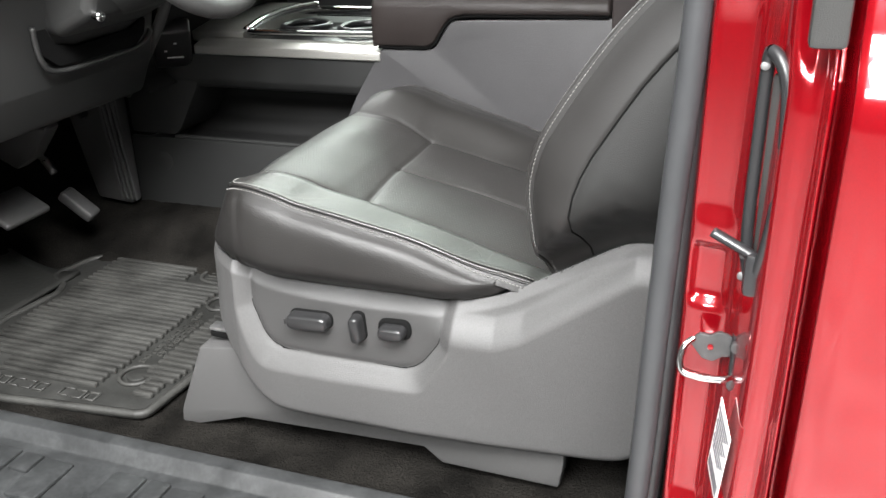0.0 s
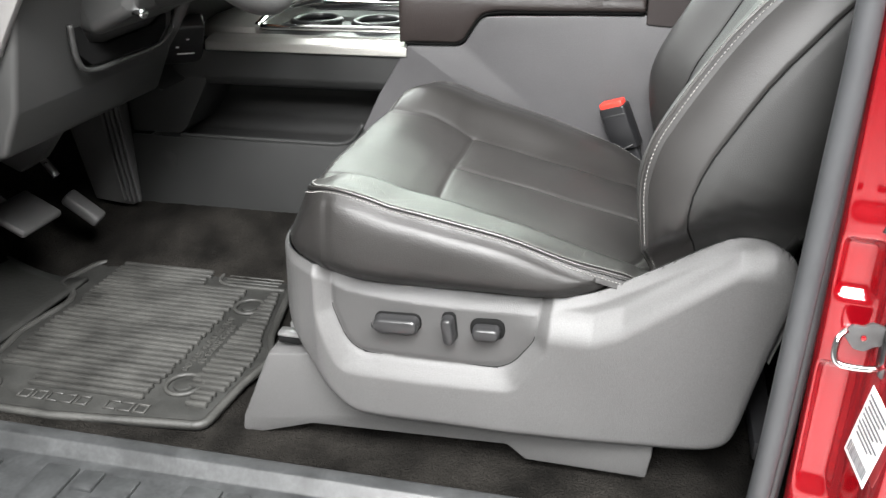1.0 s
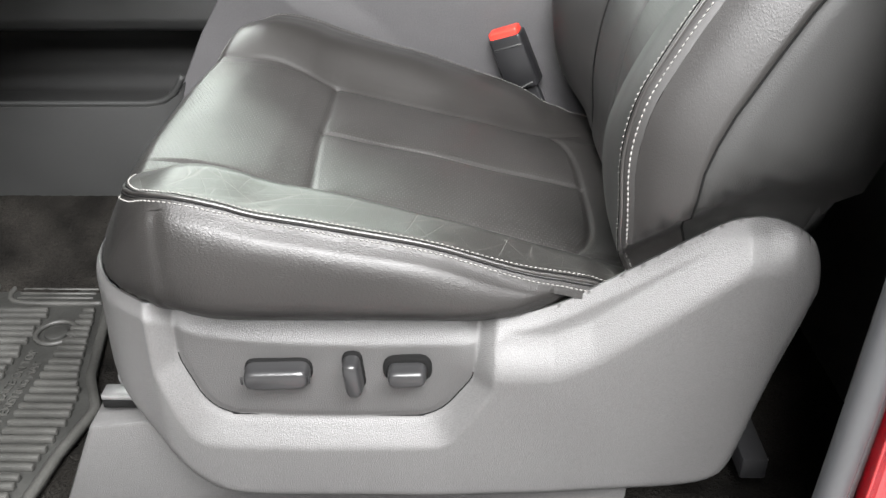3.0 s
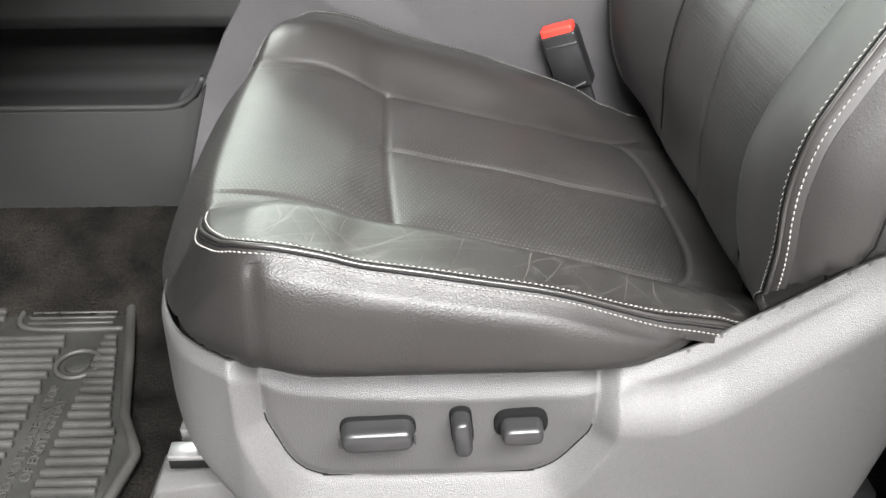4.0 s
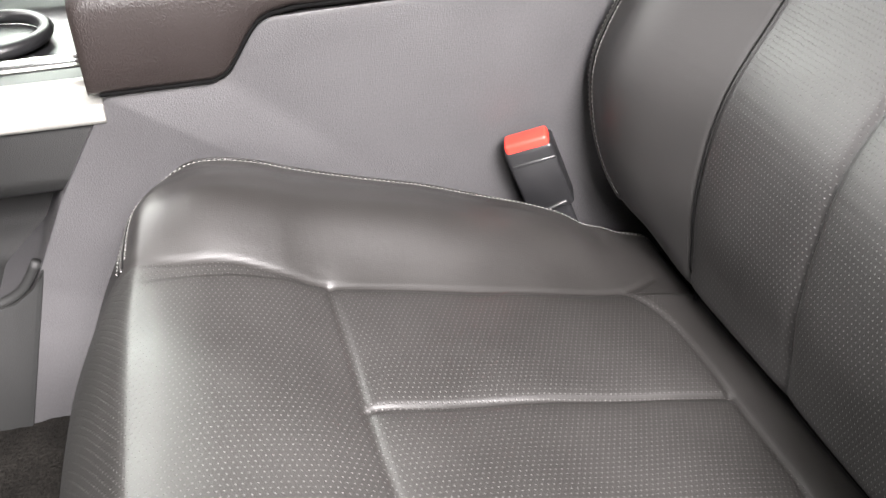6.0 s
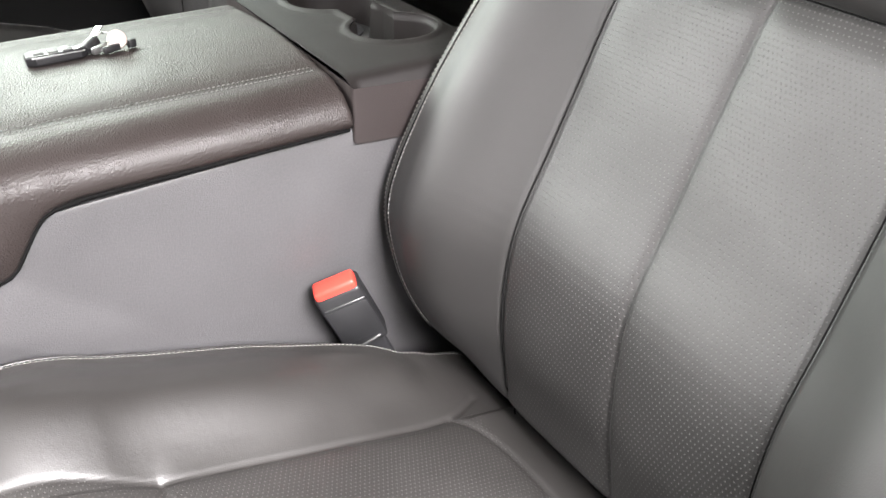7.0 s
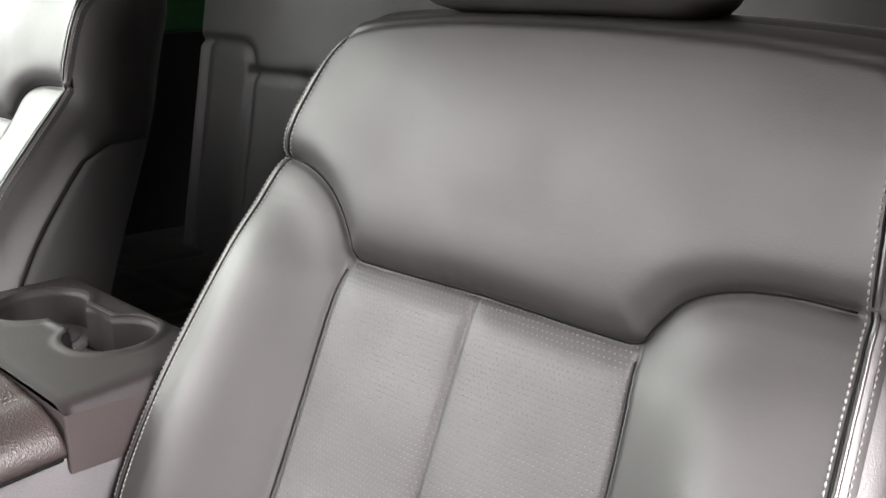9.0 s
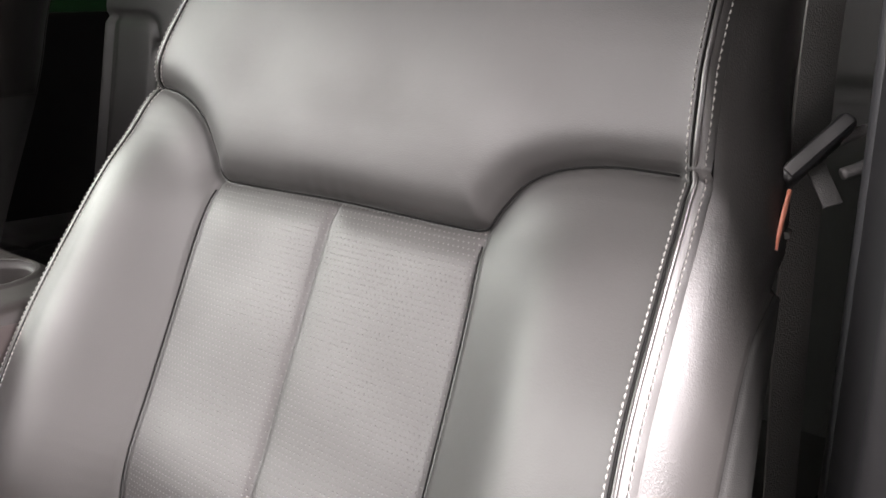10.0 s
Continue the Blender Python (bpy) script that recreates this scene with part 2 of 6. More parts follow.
dusty_rubber = material("dusty_rubber", (0.021, 0.0207, 0.0188), 0.62, vary=0.45, vary_scale=12, wave=0.2, wave_scale=160, speck=0.2, speck_scale=300)
rubber_seal = material("seal_rubber", (0.033, 0.034, 0.036), 0.42, vary=0.08, vary_scale=14)
carpet = material("carpet", (0.0075, 0.0069, 0.0061), 0.95, vary=0.6, vary_scale=14, grain=1.0, grain_scale=420, wave=1.0, wave_scale=260, spec=0.05, speck=0.6, speck_scale=420)
sill_plastic = material("sill_plastic", (0.024, 0.025, 0.0255), 0.42, vary=0.35, vary_scale=18, wave=0.1, speck=0.2, speck_scale=150)
paint = material("red_paint", (0.24, 0.002, 0.006), 0.14, 0.5, vary=0.08, vary_scale=5, wave=0.03, wave_scale=25, coat=1.0, speck=0.08, speck_scale=1500)
red_button = material("red_button", (0.75, 0.045, 0.03), 0.4, vary=0.06)
webbing = material("belt_webbing", (0.085, 0.085, 0.082), 0.72, vary=0.1, grain=0.8, grain_scale=700)
paper = material("white_paper", (0.82, 0.81, 0.80), 0.6, vary=0.04)
ink = material("print_ink", (0.12, 0.12, 0.13), 0.6, vary=0.1)
copper = material("copper_tag", (0.42, 0.15, 0.10), 0.4, vary=0.1)
copper_pale = material("pale_copper", (0.40, 0.34, 0.31), 0.4, 0.0, vary=0.1)
wood = material("wood_trim", (0.16, 0.05, 0.02), 0.25, vary=0.4, vary_scale=30, coat=0.8)
headliner = material("headliner_cloth", (0.30, 0.29, 0.275), 0.9, vary=0.06, grain=0.4, grain_scale=900)
shell_grey = material("cab_trim", (0.035, 0.036, 0.035), 0.7, vary=0.1)
hall_wall = material("hall_paint", (0.34, 0.34, 0.336), 0.7, vary=0.05, vary_scale=1)
concrete = material("concrete", (0.40, 0.395, 0.387), 0.4, vary=0.2, vary_scale=3, wave=0.1)
mark_white = material("printed_mark", (0.7, 0.7, 0.7), 0.5, vary=0.05)


# ---- shapes ----
def catmull(points, per=8, closed=False):
    """A smooth curve through the points."""
    p = np.array(points, float)
    n = len(p)
    out = []
    for i in range(n if closed else n - 1):
        if closed:
            a, b, c, d = p[i - 1], p[i], p[(i + 1) % n], p[(i + 2) % n]
        else:
            a, b, c, d = p[max(i - 1, 0)], p[i], p[i + 1], p[min(i + 2, n - 1)]
        for k in range(per):
            t = k / per
            out.append(0.5 * (2 * b + (c - a) * t + (2 * a - 5 * b + 4 * c - d) * t * t + (3 * b - a - 3 * c + d) * t ** 3))
    if not closed:
        out.append(p[-1])
    return np.array(out)


def rounded(points, radius, seg=5):
    """A closed outline with its corners rounded; radius: one or one for each corner."""
    p = np.array(points, float)
    n = len(p)
    out = []
    for i in range(n):
        r = radius[i] if isinstance(radius, (list, tuple)) else radius
        a, b, c = p[i - 1], p[i], p[(i + 1) % n]
        u, v = (a - b) / np.linalg.norm(a - b), (c - b) / np.linalg.norm(c - b)
        half = math.acos(max(-1, min(1, float(u @ v)))) / 2
        t = min(r / max(math.tan(half), 1e-4), 0.48 * np.linalg.norm(a - b), 0.48 * np.linalg.norm(c - b))
        if t < 1e-5:
            out.append(b)
            continue
        s, e = b + u * t, b + v * t
        for k in range(seg + 1):
            w = k / seg
            out.append((1 - w) ** 2 * s + 2 * w * (1 - w) * b + w * w * e)
    return np.array(out)


def along(curve2, x):
    """The height of a smooth curve of (x, value) points at x."""
    c = catmull(curve2, 6)
    o = np.argsort(c[:, 0], kind="stable")
    return np.interp(x, c[o, 0], c[o, 1])


def step(a, b, x):
    t = np.clip((x - a) / (b - a), 0, 1)
    return t * t * (3 - 2 * t)


def to_line(p, line, closed=False):
    """Distance of points p from a polyline."""
    p, line = np.atleast_2d(p), np.asarray(line, float)
    best = np.full(len(p), 1e9)
    for i in range(len(line) - (0 if closed else 1)):
        a, b = line[i], line[(i + 1) % len(line)]
        ab = b - a
        t = np.clip(((p - a) @ ab) / max(ab @ ab, 1e-12), 0, 1)
        best = np.minimum(best, np.hypot(*(p - a - t[:, None] * ab).T))
    return best


def inside(p, line):
    p, line = np.atleast_2d(p), np.asarray(line, float)
    c = np.zeros(len(p), bool)
    for i in range(len(line)):
        (x1, y1), (x2, y2) = line[i - 1], line[i]
        hit = (y1 > p[:, 1]) != (y2 > p[:, 1])
        with np.errstate(divide="ignore", invalid="ignore"):
            c ^= hit & (p[:, 0] < (x2 - x1) * (p[:, 1] - y1) / (y2 - y1 + 1e-15) + x1)
    return c


def depth_in(line):
    """A function: how deep points lie within a closed outline (minus outside)."""
    line = np.asarray(line, float)
    return lambda p: np.where(inside(p, line), 1, -1) * to_line(p, line, True)


def make_mesh(name, verts, faces, uv=None, smooth=True):
    me = bpy.data.meshes.new(name)
    me.from_pydata([tuple(map(float, v)) for v in verts], [], [tuple(int(i) for i in f) for f in faces])
    if uv is not None:
        layer = me.uv_layers.new(name="UVMap")
        idx = np.zeros(len(me.loops), int)
        me.loops.foreach_get("vertex_index", idx)
        layer.data.foreach_set("uv", np.asarray(uv, float)[idx].ravel())
    if smooth:
        me.shade_smooth()
    me.validate()
    return me


def thing(name, place, label, category, group="", kind=""):
    ob = new(name)
    ob.empty_display_size = 0.05
    ob.location = place
    return tagged(ob, label, category, group, kind)


def base_of(ob):
    v = Vector((0, 0, 0))
    while ob is not None:
        v = v + ob.location
        ob = ob.parent
    return v


def put(name, me, mat, parent=None, label="", origin=None, kind="", category="", group=""):
    """A mesh given in world places becomes one object, under its parent if it has one."""
    ob = new(name, me)
    me.materials.clear()
    me.materials.append(mat)
    at = Vector(origin) if origin else (base_of(parent) if parent else Vector((0, 0, 0)))
    me.transform(Matrix.Translation(-at))
    if parent:
        ob.parent = parent
        ob.location = at - base_of(parent)
    else:
        ob.location = at
    return tagged(ob, label, category, group, kind)


def part(name, bm, mat, parent, label=""):
    me = bpy.data.meshes.new(name)
    bm.to_mesh(me)
    bm.free()
    me.shade_smooth()
    me.set_sharp_from_angle(angle=radians(40))
    return put(name, me, mat, parent, label)


def box(size, m=None, bevel=0.003, seg=2, bm=None):
    """A box with rounded edges; m: its pose or the place of its middle."""
    own = bmesh.new()
    bmesh.ops.create_cube(own, size=1.0, matrix=Matrix.Diagonal((*size, 1)))
    if bevel:
        bmesh.ops.bevel(own, geom=own.edges[:], offset=min(bevel, min(size) * 0.45), segments=seg, profile=0.5, affect="EDGES")
    if m is not None:
        own.transform(m if isinstance(m, Matrix) else Matrix.Translation(m))
    return join(bm, own)


def join(bm, own):
    if bm is None:
        return own
    me = bpy.data.meshes.new("tmp")
    own.to_mesh(me)
    own.free()
    bm.from_mesh(me)
    bpy.data.meshes.remove(me)
    return bm


def cylinder(r, h, m=None, bevel=0.001, seg=24, r2=None, bm=None):
    own = bmesh.new()
    bmesh.ops.create_cone(own, cap_ends=True, segments=seg, radius1=r, radius2=r if r2 is None else r2, depth=h)
    if bevel:
        rim = [e for e in own.edges if abs(e.verts[0].co.z - e.verts[1].co.z) < 1e-6]
        bmesh.ops.bevel(own, geom=rim, offset=bevel, segments=2, profile=0.5, affect="EDGES")
    if m is not None:
        own.transform(m if isinstance(m, Matrix) else Matrix.Translation(m))
    return join(bm, own)


def prism(outline, lo, hi, axis="y", bevel=0.003, bm=None, seg=2):
    """An outline extruded along an axis; for y it holds (x, z), for x (y, z), for z (x, y)."""
    own = bmesh.new()

    def at(p, d):
        return {"y": (p[0], d, p[1]), "x": (d, p[0], p[1]), "z": (p[0], p[1], d)}[axis]
    a = [own.verts.new(at(p, lo)) for p in outline]
    b = [own.verts.new(at(p, hi)) for p in outline]
    n = len(a)
    own.faces.new(a)
    own.faces.new(b[::-1])
    for i in range(n):
        own.faces.new((a[i], b[i], b[(i + 1) % n], a[(i + 1) % n]))
    bmesh.ops.recalc_face_normals(own, faces=own.faces[:])
    if bevel:
        rim = [e for e in own.edges if len(e.link_faces) == 2 and any(len(f.verts) == n and n > 4 for f in e.link_faces)] if n > 4 else own.edges[:]
        bmesh.ops.bevel(own, geom=rim, offset=bevel, segments=seg, profile=0.5, affect="EDGES")
    big = [f for f in own.faces if len(f.verts) > 4]
    bmesh.ops.triangulate(own, faces=big, ngon_method="EAR_CLIP")
    return join(bm, own)


def frames_along(p):
    t = np.gradient(p, axis=0)
    t /= np.linalg.norm(t, axis=1)[:, None]
    up = np.array([0, 0, 1.0]) if abs(t[0][2]) < 0.9 else np.array([0, 1.0, 0])
    out = []
    for v in t:
        s = np.cross(v, up)
        s /= np.linalg.norm(s)
        up = np.cross(s, v)
        out.append((s, up.copy()))
    return out


def sweep(points, section, per=6, caps=True, smooth=True, scale=None):
    """A section (offsets sideways and up) carried along a smooth curve. Gives verts and faces."""
    p = catmull(points, per) if smooth else np.array(points, float)
    fr = frames_along(p)
    n = len(section)
    verts, faces = [], []
    for i, (c, (s, u)) in enumerate(zip(p, fr)):
        k = 1 if scale is None else np.interp(i / (len(p) - 1), [q[0] for q in scale], [q[1] for q in scale])
        for a, b in section:
            verts.append(c + k * a * s + k * b * u)
    for i in range(len(p) - 1):
        for j in range(n):
            k = (j + 1) % n
            faces.append((i * n + j, i * n + k, (i + 1) * n + k, (i + 1) * n + j))
    if caps:
        faces.append(tuple(range(n))[::-1])
        faces.append(tuple((len(p) - 1) * n + j for j in range(n)))
    return verts, faces


def ring_section(r, n=10, flat=1.0):
    return [(r * math.cos(2 * math.pi * k / n), flat * r * math.sin(2 * math.pi * k / n)) for k in range(n)]


def tube(points, r, n=10, per=6, flat=1.0, smooth=True, scale=None):
    v, f = sweep(points, ring_section(r, n, flat), per, True, smooth, scale)
    return make_mesh("tube", v, f)


def lattice(fn, us, vs):
    """A net of fn(u, v) places."""
    verts = [fn(u, v) for u in us for v in vs]
    m = len(vs)
    faces = [(i * m + j, (i + 1) * m + j, (i + 1) * m + j + 1, i * m + j + 1) for i in range(len(us) - 1) for j in range(m - 1)]
    return verts, faces


class Sheet:
    """A fine net over a region of a plane, its rim drawn onto the outline, ready to be bent into shape."""

    def __init__(self, deep, lo, hi, h):
        xs, ys = np.arange(lo[0] - h, hi[0] + 2 * h, h), np.arange(lo[1] - h, hi[1] + 2 * h, h)
        gx, gy = np.meshgrid(xs, ys, indexing="ij")
        p = np.stack([gx.ravel(), gy.ravel()], 1)
        d = deep(p)
        near = np.abs(d) <= 0.5 * h
        for _ in range(3):
            q = p[near]
            e = h * 0.05
            dq = deep(q)
            g = np.stack([(deep(q + [e, 0]) - deep(q - [e, 0])), (deep(q + [0, e]) - deep(q - [0, e]))], 1) / (2 * e)
            g /= np.maximum(np.linalg.norm(g, axis=1), 1e-6)[:, None]
            p[near] = q - g * dq[:, None]
        keep = (d > 0) | near
        m = len(ys)
        i, j = np.meshgrid(np.arange(len(xs) - 1), np.arange(m - 1), indexing="ij")
        f = np.stack([i * m + j, (i + 1) * m + j, (i + 1) * m + j + 1, i * m + j + 1], -1).reshape(-1, 4)
        full = keep[f].all(1)
        three = keep[f].sum(1) == 3
        t = np.array([[q for q in c if keep[q]] for c in f[three]], int).reshape(-1, 3)
        f = f[full]
        used = np.unique(np.r_[f.ravel(), t.ravel()])
        back = np.full(len(p), -1)
        back[used] = np.arange(len(used))
        self.p, self.f, self.t = p[used], back[f], back[t]
        self.d = np.maximum(deep(self.p), 0)


def skirt(line, levels, closed=True, flip=False):
    """Faces that hang from a line of the plane; levels: functions of its points to places. Gives verts, faces, uv."""
    n = len(line)
    verts = np.concatenate([fn(line) for fn in levels])
    faces = []
    for lv in range(len(levels) - 1):
        for a in range(n if closed else n - 1):
            b = (a + 1) % n
            q = (lv * n + b, lv * n + a, (lv + 1) * n + a, (lv + 1) * n + b)
            faces.append(q[::-1] if flip else q)
    return verts, faces, np.tile(line, (len(levels), 1))


def blend_normals(a, na, b, nb, reach=0.0022):
    """Gives the rims of two neighbouring nets one common normal, so that the leather runs round the edge unbroken."""
    a, b = np.asarray(a, float), np.asarray(b, float)
    na2, nb2 = na.copy(), nb.copy()
    for own, other, n_own, n_other, out in ((a, b, na, nb, na2), (b, a, nb, na, nb2)):
        for i, p in enumerate(own):
            d = np.linalg.norm(other - p, axis=1)
            k = int(np.argmin(d))
            if d[k] < reach:
                q = n_own[i] + n_other[k]
                out[i] = q / max(np.linalg.norm(q), 1e-9)
    return na2, nb2


def normals_of(verts, faces):
    me = make_mesh("whole", verts, faces)
    out = np.zeros(len(verts) * 3)
    me.vertex_normals.foreach_get("vector", out)
    bpy.data.meshes.remove(me)
    return out.reshape(-1, 3)


def pieces(name_of, sheet, verts, flip=False, rim=None):
    """Splits a sheet's faces by name_of(their middles); gives name: mesh. The pieces keep the whole sheet's smooth normals."""
    way = -1 if flip else 1
    groups = [(sheet.f[:, ::way], name_of(sheet.p[sheet.f].mean(1)))]
    if len(sheet.t):
        groups.append((sheet.t[:, ::way], name_of(sheet.p[sheet.t].mean(1))))
    normals = normals_of(verts, [q for g, _ in groups for q in g])
    if rim is not None:
        edge = np.where(sheet.d < 1e-4)[0]
        top = np.where(np.arange(len(rim["verts"])) < rim["n"])[0]
        normals[edge], rim["normals"][top] = blend_normals(verts[edge], normals[edge], rim["verts"][top], rim["normals"][top], 0.004)
    out = {}
    for nm in sorted({q for _, names in groups for q in names}):
        faces = [q for g, names in groups for q, k in zip(g, names) if k == nm]
        used = sorted({int(v) for q in faces for v in q})
        back = {v: k for k, v in enumerate(used)}
        out[nm] = make_mesh(nm, verts[used], [[back[int(v)] for v in q] for q in faces], sheet.p[used])
        out[nm].normals_split_custom_set_from_vertices([tuple(q) for q in normals[used]])
    return out


def stitch_mesh(p, lift, spacing=0.0048, length=0.0034, r=0.0007):
    """A row of thread stitches along the places p, each lifted along lift (a direction for each place)."""
    p = np.asarray(p, float)
    s = np.r_[0, np.cumsum(np.linalg.norm(np.diff(p, axis=0), axis=1))]
    verts, faces = [], []
    for c in np.arange(spacing, s[-1] - spacing, spacing):
        a = np.array([np.interp(c - length / 2, s, p[:, k]) for k in range(3)])
        b = np.array([np.interp(c + length / 2, s, p[:, k]) for k in range(3)])
        up = np.array([np.interp(c, s, lift[:, k]) for k in range(3)])
        up /= np.linalg.norm(up)
        t = (b - a) / max(np.linalg.norm(b - a), 1e-9)
        side = np.cross(t, up)
        k0 = len(verts)
        for q, w in ((a, 0.5), ((a + b) / 2, 1.0), (b, 0.5)):
            for dx, dz in ((1, 0), (0, 1), (-1, 0), (0, -0.6)):
                verts.append(q + side * dx * r * w + up * (dz * r * w + (0.0004 if w == 1 else -0.0004)))
        for ring in range(2):
            for j in range(4):
                a0, b0 = k0 + ring * 4 + j, k0 + ring * 4 + (j + 1) % 4
                faces.append((a0, b0, b0 + 4, a0 + 4))
        faces += [(k0 + 3, k0 + 2, k0 + 1, k0), (k0 + 8, k0 + 9, k0 + 10, k0 + 11)]
    return make_mesh("stitching", verts, faces)


def offset_line(line, w):
    t = np.gradient(line, axis=0)
    t /= np.linalg.norm(t, axis=1)[:, None]
    return line + w * np.stack([-t[:, 1], t[:, 0]], 1)


def groove(p, line, deep_, width):
    return deep_ * np.exp(-(to_line(p, line) / width) ** 2)


# ---- hall round the truck ----
GROUND = -0.72
put("floor", make_mesh("floor", [(-9, -7, GROUND), (9, -7, GROUND), (9, 9, GROUND), (-9, 9, GROUND)], [(0, 1, 2, 3)], smooth=False), concrete,
    label="smooth grey concrete floor of the hall", kind="structure", category="floor")
for nm, size, mid in (("wall_north", (0.2, 16, 4.6), (-9.1, 1, 1.58)), ("wall_south", (0.2, 16, 4.6), (9.1, 1, 1.58)),
                      ("wall_east", (18, 0.2, 4.6), (0, 9.1, 1.58)), ("wall_west", (18, 0.2, 4.6), (0, -7.1, 1.58))):
    tagged(part(nm, box(size, mid, 0), hall_wall, None), "plain white painted hall wall", "wall", kind="structure")
tagged(part("ceiling", box((18.4, 16.4, 0.2), (0, 1, 3.98), 0), hall_wall, None), "plain white hall ceiling", "ceiling", kind="structure")

# ---- cab shell ----
cab = thing("truck_cab", (0.0, 1.8, 0.0), "red pickup cab shell with the front door open", "truck body", kind="structure")


def shell(name, mat, boxes, label=""):
    for size, mid in boxes:
        part(name, box(size, mid, 0.004), mat, cab, label)


shell("roof", headliner, [((1.74, 2.0, 0.05), (0.23, 1.80, 1.46))], "light cloth headliner under the roof")
# out of view; added so the hall lamps reach less deep into the cab
part("door_header", prism(rounded([(0.80, 1.285), (0.86, 1.275), (0.90, 1.31), (0.92, 1.435), (0.80, 1.435)], 0.012, 3), -0.70, 1.08, "x", 0.0), shell_grey, cab, "grey trim along the top of the door opening")
shell("rear_wall", shell_grey, [((0.06, 2.0, 1.02), (1.05, 1.80, 0.46)), ((0.06, 0.3, 0.5), (1.05, 0.95, 1.2)), ((0.06, 0.3, 0.5), (1.05, 2.65, 1.2))])
shell("far_side", dark_trim, [((2.7, 0.06, 0.92), (-0.3, 2.80, 0.40)), ((0.14, 0.06, 0.62), (0.12, 2.80, 1.15)), ((0.1, 0.06, 0.62), (-1.1, 2.80, 1.15)), ((0.18, 0.05, 0.62), (0.22, 2.80, 1.15)), ((0.16, 0.05, 0.62), (0.99, 2.80, 1.15))],
      "dark plastic trim of the far doors")
# pillar outside the view, added to keep front left light off the foot well
part("hinge_pillar", prism([(-1.75, -0.10), (-1.37, -0.10), (-1.33, 0.05), (-1.21, 0.34), (-1.11, 0.68), (-1.06, 0.86), (-0.66, 1.40), (-0.76, 1.435), (-1.30, 0.92), (-1.75, 0.88)], 0.82, 0.90, "y", 0.01), plastic_dark, cab, "dark front pillar of the door opening")
shell("firewall", shell_grey, [((0.06, 2.0, 0.9), (-1.80, 1.8, 0.35))])

# dark privacy glass of the rear door
privacy = bpy.data.materials.new("privacy_glass")
privacy.use_nodes = True
pn, pk = privacy.node_tree.nodes, privacy.node_tree.links
clear_, shine_, blend_ = pn.new("ShaderNodeBsdfTransparent"), pn.new("ShaderNodeBsdfGlossy"), pn.new("ShaderNodeMixShader")
clear_.inputs["Color"].default_value = (0.055, 0.105, 0.065, 1)
shine_.inputs["Roughness"].default_value = 0.03
blend_.inputs[0].default_value = 0.05
pk.new(clear_.outputs[0], blend_.inputs[1])
pk.new(shine_.outputs[0], blend_.inputs[2])
pk.new(blend_.outputs[0], pn["Material Output"].inputs["Surface"])
part("rear_door_glass", box((0.60, 0.006, 0.62), (0.61, 2.80, 1.15), 0), privacy, cab, "dark green privacy glass")

# carpet: one sheet that climbs the tunnel and the toe board
def carpet_height(x, y):
    z = 0.028 + 0.095 * step(1.36, 1.60, y) - 0.095 * step(2.02, 2.26, y)
    z = z + 0.34 * step(-1.42, -1.80, x) * (x < -1.40)
    z = z + 0.03 * step(-1.36, -1.5, x)
    z = z + 0.010 * np.exp(-((y - 0.895) / 0.03) ** 2) * step(-0.72, -1.0, x)
    return z


xs, ys = np.linspace(-1.78, 1.0, 240), np.linspace(0.868, 2.75, 170)
rough = np.random.RandomState(4).normal(0, 0.0011, (len(xs), len(ys)))
v, f = [], []
for i, x in enumerate(xs):
    for j, y in enumerate(ys):
        v.append((x, y, float(carpet_height(x, y)) + rough[i, j]))
m_ = len(ys)
f = [(i * m_ + j, (i + 1) * m_ + j, (i + 1) * m_ + j + 1, i * m_ + j + 1) for i in range(len(xs) - 1) for j in range(m_ - 1)]
put("carpet_floor", make_mesh("carpet_floor", v, f), carpet, label="dirty charcoal cab carpet with grey dust", kind="structure", category="carpet")

# door sill
sill = thing("door_sill", (-0.8, 0.75, 0.0), "scuffed grey plastic door sill with raised pads", "door sill", kind="structure")
part("sill_plate", prism(rounded([(0.60, -0.06), (0.60, -0.01), (0.66, 0.016), (0.835, 0.022), (0.85, 0.042), (0.874, 0.044), (0.880, 0.02), (0.880, -0.06)], 0.006, 3),
                         -1.75, -0.045, "x", 0.0), sill_plastic, sill)
for k in range(9):
    x0 = -1.60 + k * 0.115
    part("tread_pad", box((0.055, 0.085, 0.008), (x0 + 0.012 * (k % 2), 0.768 + 0.006 * (k % 2), 0.022), 0.003), sill_plastic, sill)
    if k % 2:
        part("tread_pad", box((0.036, 0.04, 0.008), (x0 + 0.065, 0.795, 0.022), 0.003), sill_plastic, sill)
for k in range(4):
    part("raised_mark", box((0.016, 0.022, 0.003), (-0.815 + k * 0.026, 0.752, 0.0215), 0.001), sill_plastic, sill)
part("outer_skin", prism(rounded([(0.56, -0.30), (0.545, -0.05), (0.575, -0.012), (0.605, -0.012), (0.605, -0.30)], 0.008, 3), -1.75, -0.05, "x", 0.0), paint, sill,
     "red painted rocker panel")

# ---- driver's seat ----
YC = 1.25
seat = thing("driver_seat", (-0.40, YC, 0.03), "black leather front seat with pale stitching and grey plastic side", "car seat", group="front seats")

